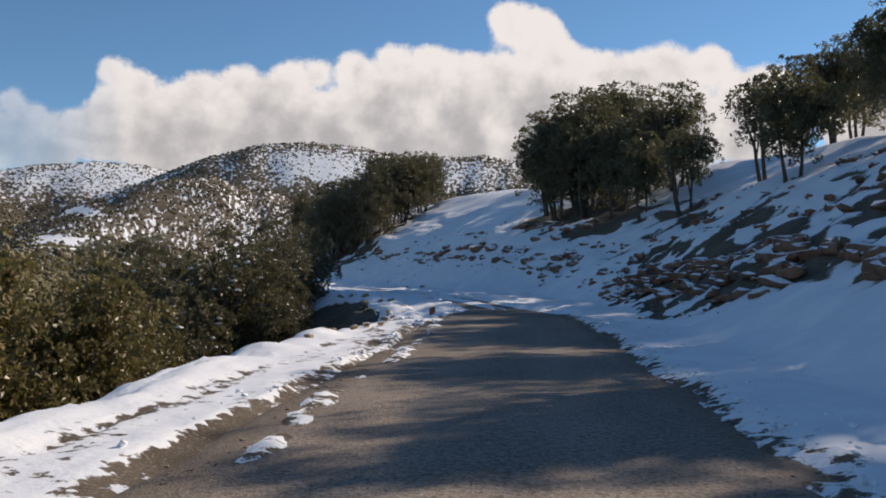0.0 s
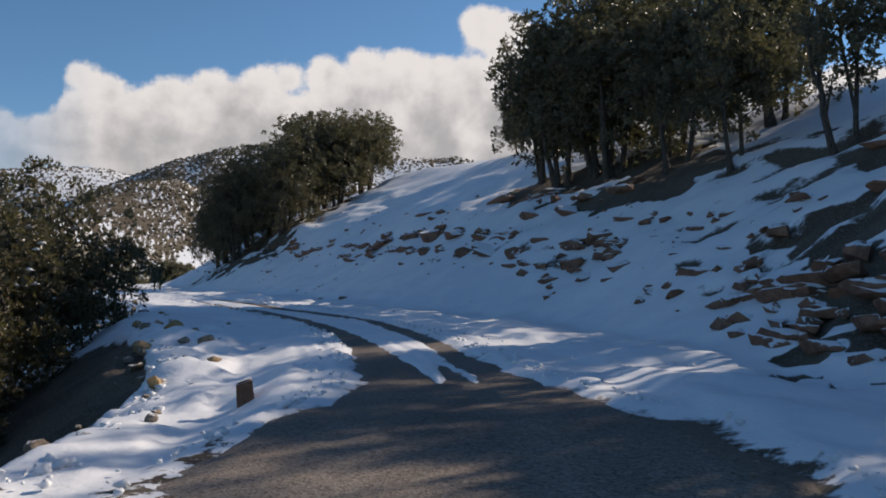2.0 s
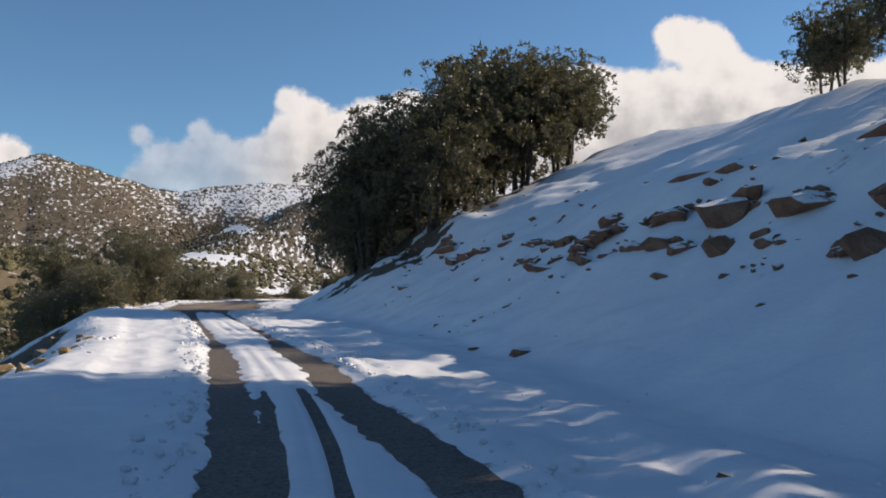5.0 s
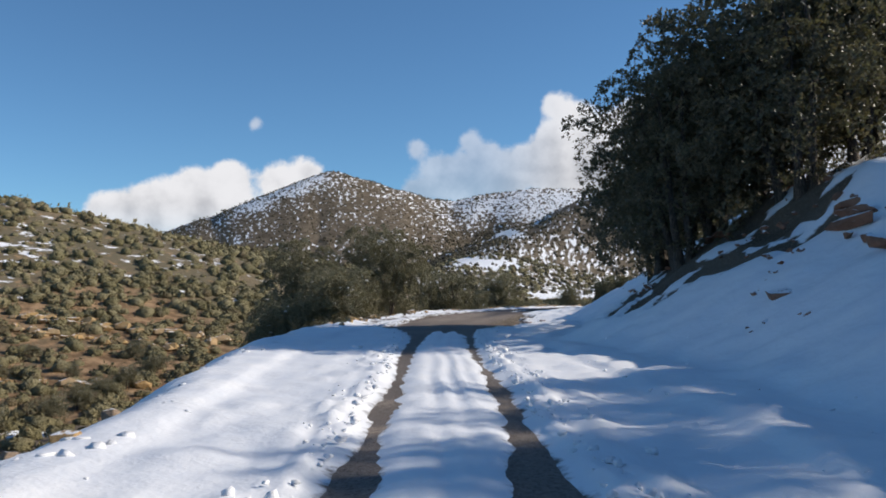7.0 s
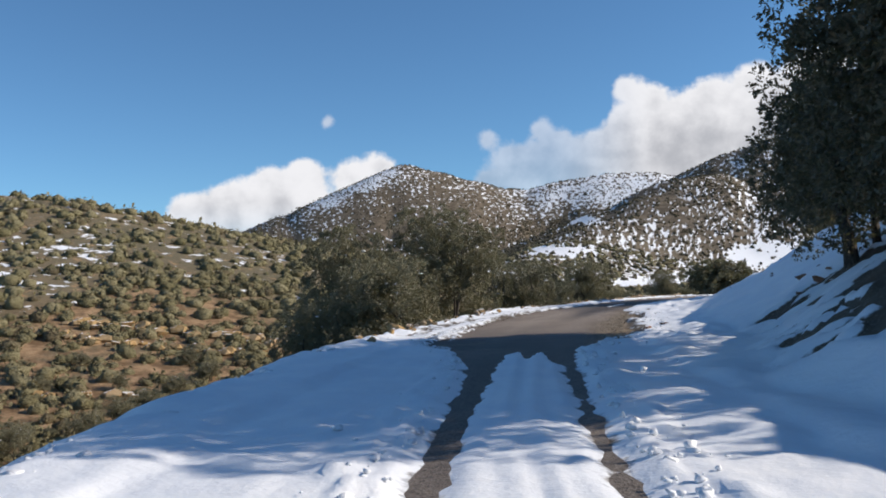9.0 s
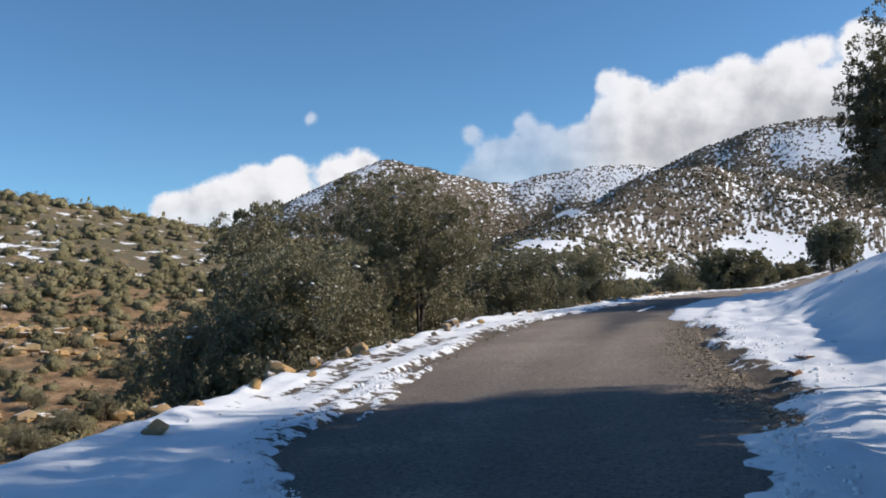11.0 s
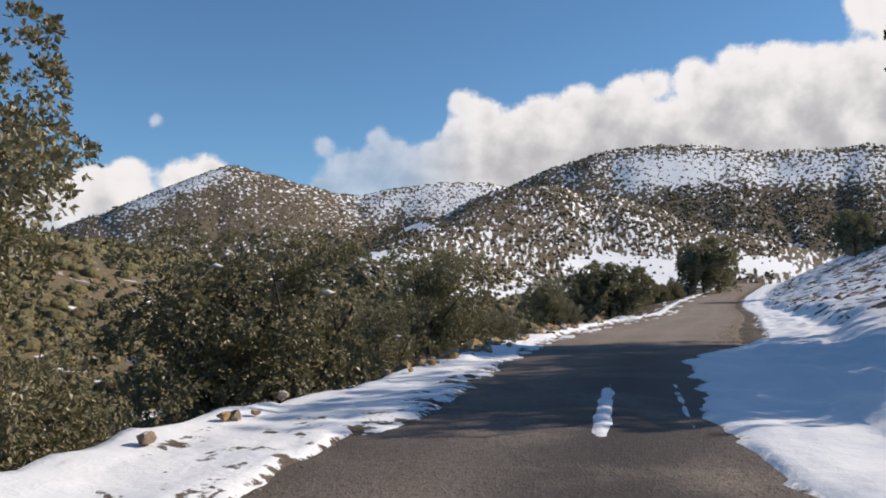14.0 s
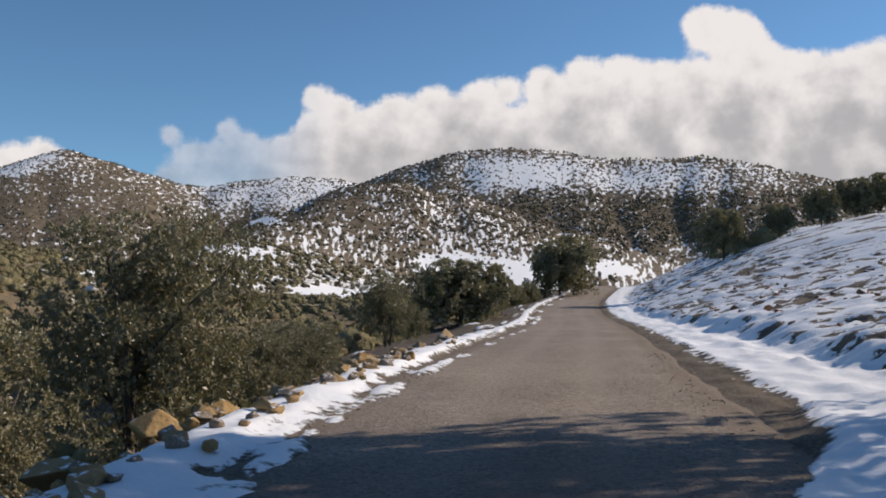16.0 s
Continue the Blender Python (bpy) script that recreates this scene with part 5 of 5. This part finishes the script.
def stone(meshes, name, label, s, d, size, group, sink=0.3, tilt=12, extra=0.0):
    x, y = place(s, d)
    ob = new(name, picker.choice(meshes))
    z = ground_z(x, y) + 0.08 + size * (0.6 - sink) + extra
    ob.matrix_world = pose(x, y, z, picker.uniform(-tilt, tilt), picker.uniform(-tilt, tilt), picker.uniform(0, 360)) @ Matrix.Diagonal((size, size, size, 1))
    tagged(ob, label, "rock", group)
    return ob


for s_, d_, r_ in ((55.1, -4.2, .28), (60.2, -4.75, .42), (53.9, -4.9, .30), (67.5, -4.4, .14), (53.0, -4.6, .2), (87.6, -4.2, .30), (89.3, -4.25, .17), (90.4, -4.1, .2),
                   (84.3, -4.3, .26), (91.9, -4.3, .25), (98.6, -4.35, .33), (91.2, -4.5, .2), (97.0, -4.0, .17), (116.4, -3.7, .36), (114.6, -3.8, .33), (117.3, -3.5, .25),
                   (119.5, -3.5, .25), (120.6, -3.8, .24), (122.8, -3.3, .28), (124.6, -3.5, .22), (133.8, -3.6, .42), (126.5, -3.4, .24), (121.7, -3.1, .18), (128.2, -3.3, .22)):
    stone(OCHRES, "boulder", "angular ochre sandstone boulder on the road verge", s_, d_, r_, "boulders on the verge")
for k in range(150):
    s_ = picker.choice((picker.uniform(82, 104), picker.uniform(104, 132), picker.uniform(110, 130), picker.uniform(110, 124), picker.uniform(17, 30)))
    d_ = -float(verge_width(s_)) + picker.uniform(-0.6, 0.45)
    stone(GREYS if picker.random() < 0.55 else OCHRES, "stone", "small weathered stone on the snowy verge", s_, d_, picker.uniform(.05, .17), "stones on the verge")

for k in range(70):
    s_ = picker.uniform(110, 127)
    stone(OCHRES if picker.random() < 0.7 else GREYS, "stone", "ochre broken stone in the rubble below the verge", s_, -float(verge_width(s_)) + picker.uniform(-0.7, 0.35), picker.choice((.06, .08, .1, .13, .18)), "stones on the verge", 0.42)

for k in range(34):
    s_ = picker.uniform(46, 64)
    stone(OCHRES if picker.random() < 0.6 else GREYS, "stone", "weathered stone on the snowy rim below the road", s_, -float(verge_width(s_)) - picker.uniform(0.2, 1.3), picker.choice((.07, .09, .12, .16, .22)), "stones on the verge", 0.3)

for k in range(30):
    s_ = picker.uniform(30, 48)
    stone(OCHRES if picker.random() < 0.5 else GREYS, "stone", "ochre and grey stone on the snow mound beside the road", s_, -float(verge_width(s_)) + picker.uniform(-0.5, 0.7), picker.choice((.08, .1, .13, .17, .24)), "stones on the verge", 0.32)
for k in range(22):
    stone(GREYS, "stone", "small dark stone in the snow mound beside the road", picker.uniform(29, 46), picker.uniform(-5.2, -2.4), picker.choice((.05, .07, .09, .13)), "stones on the verge", 0.45)

# rock ledges in the bank
rubble = []
for s0, s1, d0, d1, n_, r0, r1 in ((42, 63, 7.1, 8.0, 150, .13, .46), (44, 60, 6.2, 7.0, 50, .1, .36), (40, 58, 5.4, 9.5, 40, .06, .22), (45, 58, 9.0, 10.6, 20, .15, .5), (36, 45, 5.4, 8.8, 70, .13, .42),
                                   (58, 70, 6.4, 8.2, 34, .12, .42), (10, 36, 5.2, 8.4, 150, .12, .5), (13, 38, 8.5, 13, 90, .13, .42), (55, 71, 8.8, 11.5, 20, .12, .3),
                                   # row (50, 78): its small dark stones also stand in for shaded footprint dents
                                   (30.5, 35.5, 4.9, 6.6, 44, .16, .46), (20, 34, 5.3, 7.4, 55, .22, .6), (128, 150, 5.5, 9.0, 18, .1, .26), (82, 100, 5.6, 7.5, 14, .08, .22), (50, 78, 3.6, 7.5, 150, .03, .12), (60, 80, 6, 9, 90, .05, .2), (42, 60, 5.5, 9, 90, .04, .18), (20, 44, 4.0, 7.0, 70, .03, .12), (120, 190, 4.5, 14, 160, .05, .2)):
    for _ in range(n_):
        s_ = picker.uniform(s0, s1)
        d_ = picker.uniform(d0, d1)
        if n_ in (50, 150, 34):
            # broken ledges: the stones crowd together along a few lines
            s_ = s0 + (s1 - s0) * (int(picker.random() * 11) + 0.55 * picker.random() ** 1.5) / 11
            d_ = d0 + (d1 - d0) * (0.5 + 0.9 * float(value_noise(np.array(s_ / 3.5), np.array(0.0), 5))) + picker.uniform(-0.14, 0.14)
        r_ = r0 + (r1 - r0) * picker.random() ** 2
        x, y = place(s_, d_)
        _, _, _, qx_, qy_ = road_at(s_)
        heading = math.degrees(math.atan2(float(qx_), -float(qy_))) + 180
        if r_ < 0.25:
            rubble.append((x, y, ground_z(x, y) + 0.08 + 0.1 * r_, r_))
            continue
        ob = new("bank_rock", picker.choice(LEDGES))
        ob.matrix_world = pose(x, y, ground_z(x, y) + 0.06 + 0.05 * r_, picker.uniform(-8, 8), picker.uniform(-10, 10), heading + picker.uniform(-25, 25)) @ Matrix.Diagonal((r_ * picker.uniform(1.0, 1.7), r_ * 0.8, r_ * picker.uniform(0.8, 1.2), 1))
        tagged(ob, "brown rock ledge jutting from the snowy bank", "rock", "rock ledges in the bank")
# the larger slabs: run, offset, width
SLABS = [(63.2, 6.9, .6), (61.7, 6.9, .65), (58.2, 7.8, .95), (58.5, 6.6, .5), (56.0, 6.2, .45), (55.5, 6.7, .8), (54.5, 6.7, .9), (53.7, 6.6, .9), (52.5, 6.6, .9), (53.7, 7.5, 1.2),
         (53.2, 6.0, .6), (51.8, 7.5, 1.4), (49.5, 6.6, 1.0), (48.0, 6.6, 1.5), (46.1, 6.6, 1.2), (45.1, 6.4, .8), (47.3, 7.3, .8), (48.1, 8.4, 1.2), (46.4, 8.6, 1.1), (43.4, 7.6, 1.2),
         (43.1, 6.7, .8), (41.7, 7.1, .8), (40.5, 6.6, .9), (38.0, 5.8, .5), (67.0, 5.7, .6), (64.4, 8.1, .8)]
for s_, d_, w_ in SLABS:
    x, y = place(s_, d_)
    _, _, _, qx_, qy_ = road_at(s_)
    heading = math.degrees(math.atan2(float(qx_), -float(qy_))) + 180
    ob = new("bank_rock", picker.choice(SLAB_MESHES))
    ob.matrix_world = pose(x, y, ground_z(x, y) + 0.05 + 0.04 * w_, picker.uniform(-6, 6), picker.uniform(8, 24), heading + picker.uniform(-10, 10)) @ Matrix.Diagonal((w_ * 0.55, w_ * 0.42, w_ * picker.uniform(0.4, 0.55), 1))
    tagged(ob, "broad reddish-brown rock slab breaking through the snowy bank", "rock", "rock ledges in the bank")
rubble = np.array(rubble)
strewn("bank_rubble", [lump(rng, 11, 0.55) for _ in range(8)], rubble[:, :3], rubble[:, 3] * np.where(rubble[:, 1] < 38, 1.4, 1.1), rng, LEDGE, "small brown stones scattered over the snowy bank", "rocks")
for s_, d_, r_ in ((59.7, 3.9, .13), (56.2, 3.8, .12), (54.3, 4.0, .28), (46.0, 2.6, .12), (41.4, 6.2, .4), (57.0, 4.4, .1), (63, 3.6, .08), (88.0, 3.4, .16), (86.2, 2.9, .12), (90, 4.2, .1)):
    stone(LEDGES, "fallen_stone", "dark stone fallen onto the snow beside the road", s_, d_, r_, "fallen stones", 0.45)

# ochre rock faces in the gully below the hill
CRAGS = [boulder_mesh("gully_crag", 100 + k, 14 + k, (1.4, 0.8, 0.75), OCHRE, 0.04) for k in range(5)]
for x0, y0, x1, y1, n_, r0, r1 in ((-104, 124, -82, 139, 60, .4, 1.1), (-98, 121, -80, 133, 40, .35, .9), (-84, 106, -74, 116, 20, .3, .9), (-110, 112, -100, 122, 20, .4, .9)):
    for k in range(n_):
        t = (k + picker.random()) / n_
        x, y = x0 + (x1 - x0) * t + picker.uniform(-1, 1), y0 + (y1 - y0) * t + picker.uniform(-1, 1)
        r_ = picker.uniform(r0, r1)
        ob = new("gully_crag", picker.choice(CRAGS))
        ob.matrix_world = pose(x, y, ground_z(x, y) + 0.3 * r_, picker.uniform(-8, 8), picker.uniform(-8, 8), 32 + picker.uniform(-30, 30)) @ Matrix.Diagonal((r_, r_, r_, 1))
        tagged(ob, "ochre rock face above the gully on the hillside", "rock", "crags in the gully")


def marker_post():
    """A short squared stone post with a chipped top."""
    bm = bmesh.new()
    bmesh.ops.create_cube(bm, size=1.0)
    for v in bm.verts:
        v.co = Vector((v.co.x * 0.26, v.co.y * 0.2, (v.co.z + 0.5) * 0.55 - 0.15))
        if v.co.z > 0.2:
            v.co.x *= 0.86
            v.co.z += 0.05 * (v.co.x > 0)
    bmesh.ops.bevel(bm, geom=bm.edges[:], offset=0.025, segments=2, affect="EDGES")
    me = bpy.data.meshes.new("marker_post")
    bm.to_mesh(me)
    bm.free()
    me.materials.append(LEDGE)
    x, y = place(31.4, -2.0)
    ob = new("marker_post", me)
    ob.matrix_world = pose(x, y, ground_z(x, y) - 0.03, 3, -4, 12) @ Matrix.Scale(0.8, 4)
    tagged(ob, "short weathered brown stone marker post in the snow", "post")


marker_post()
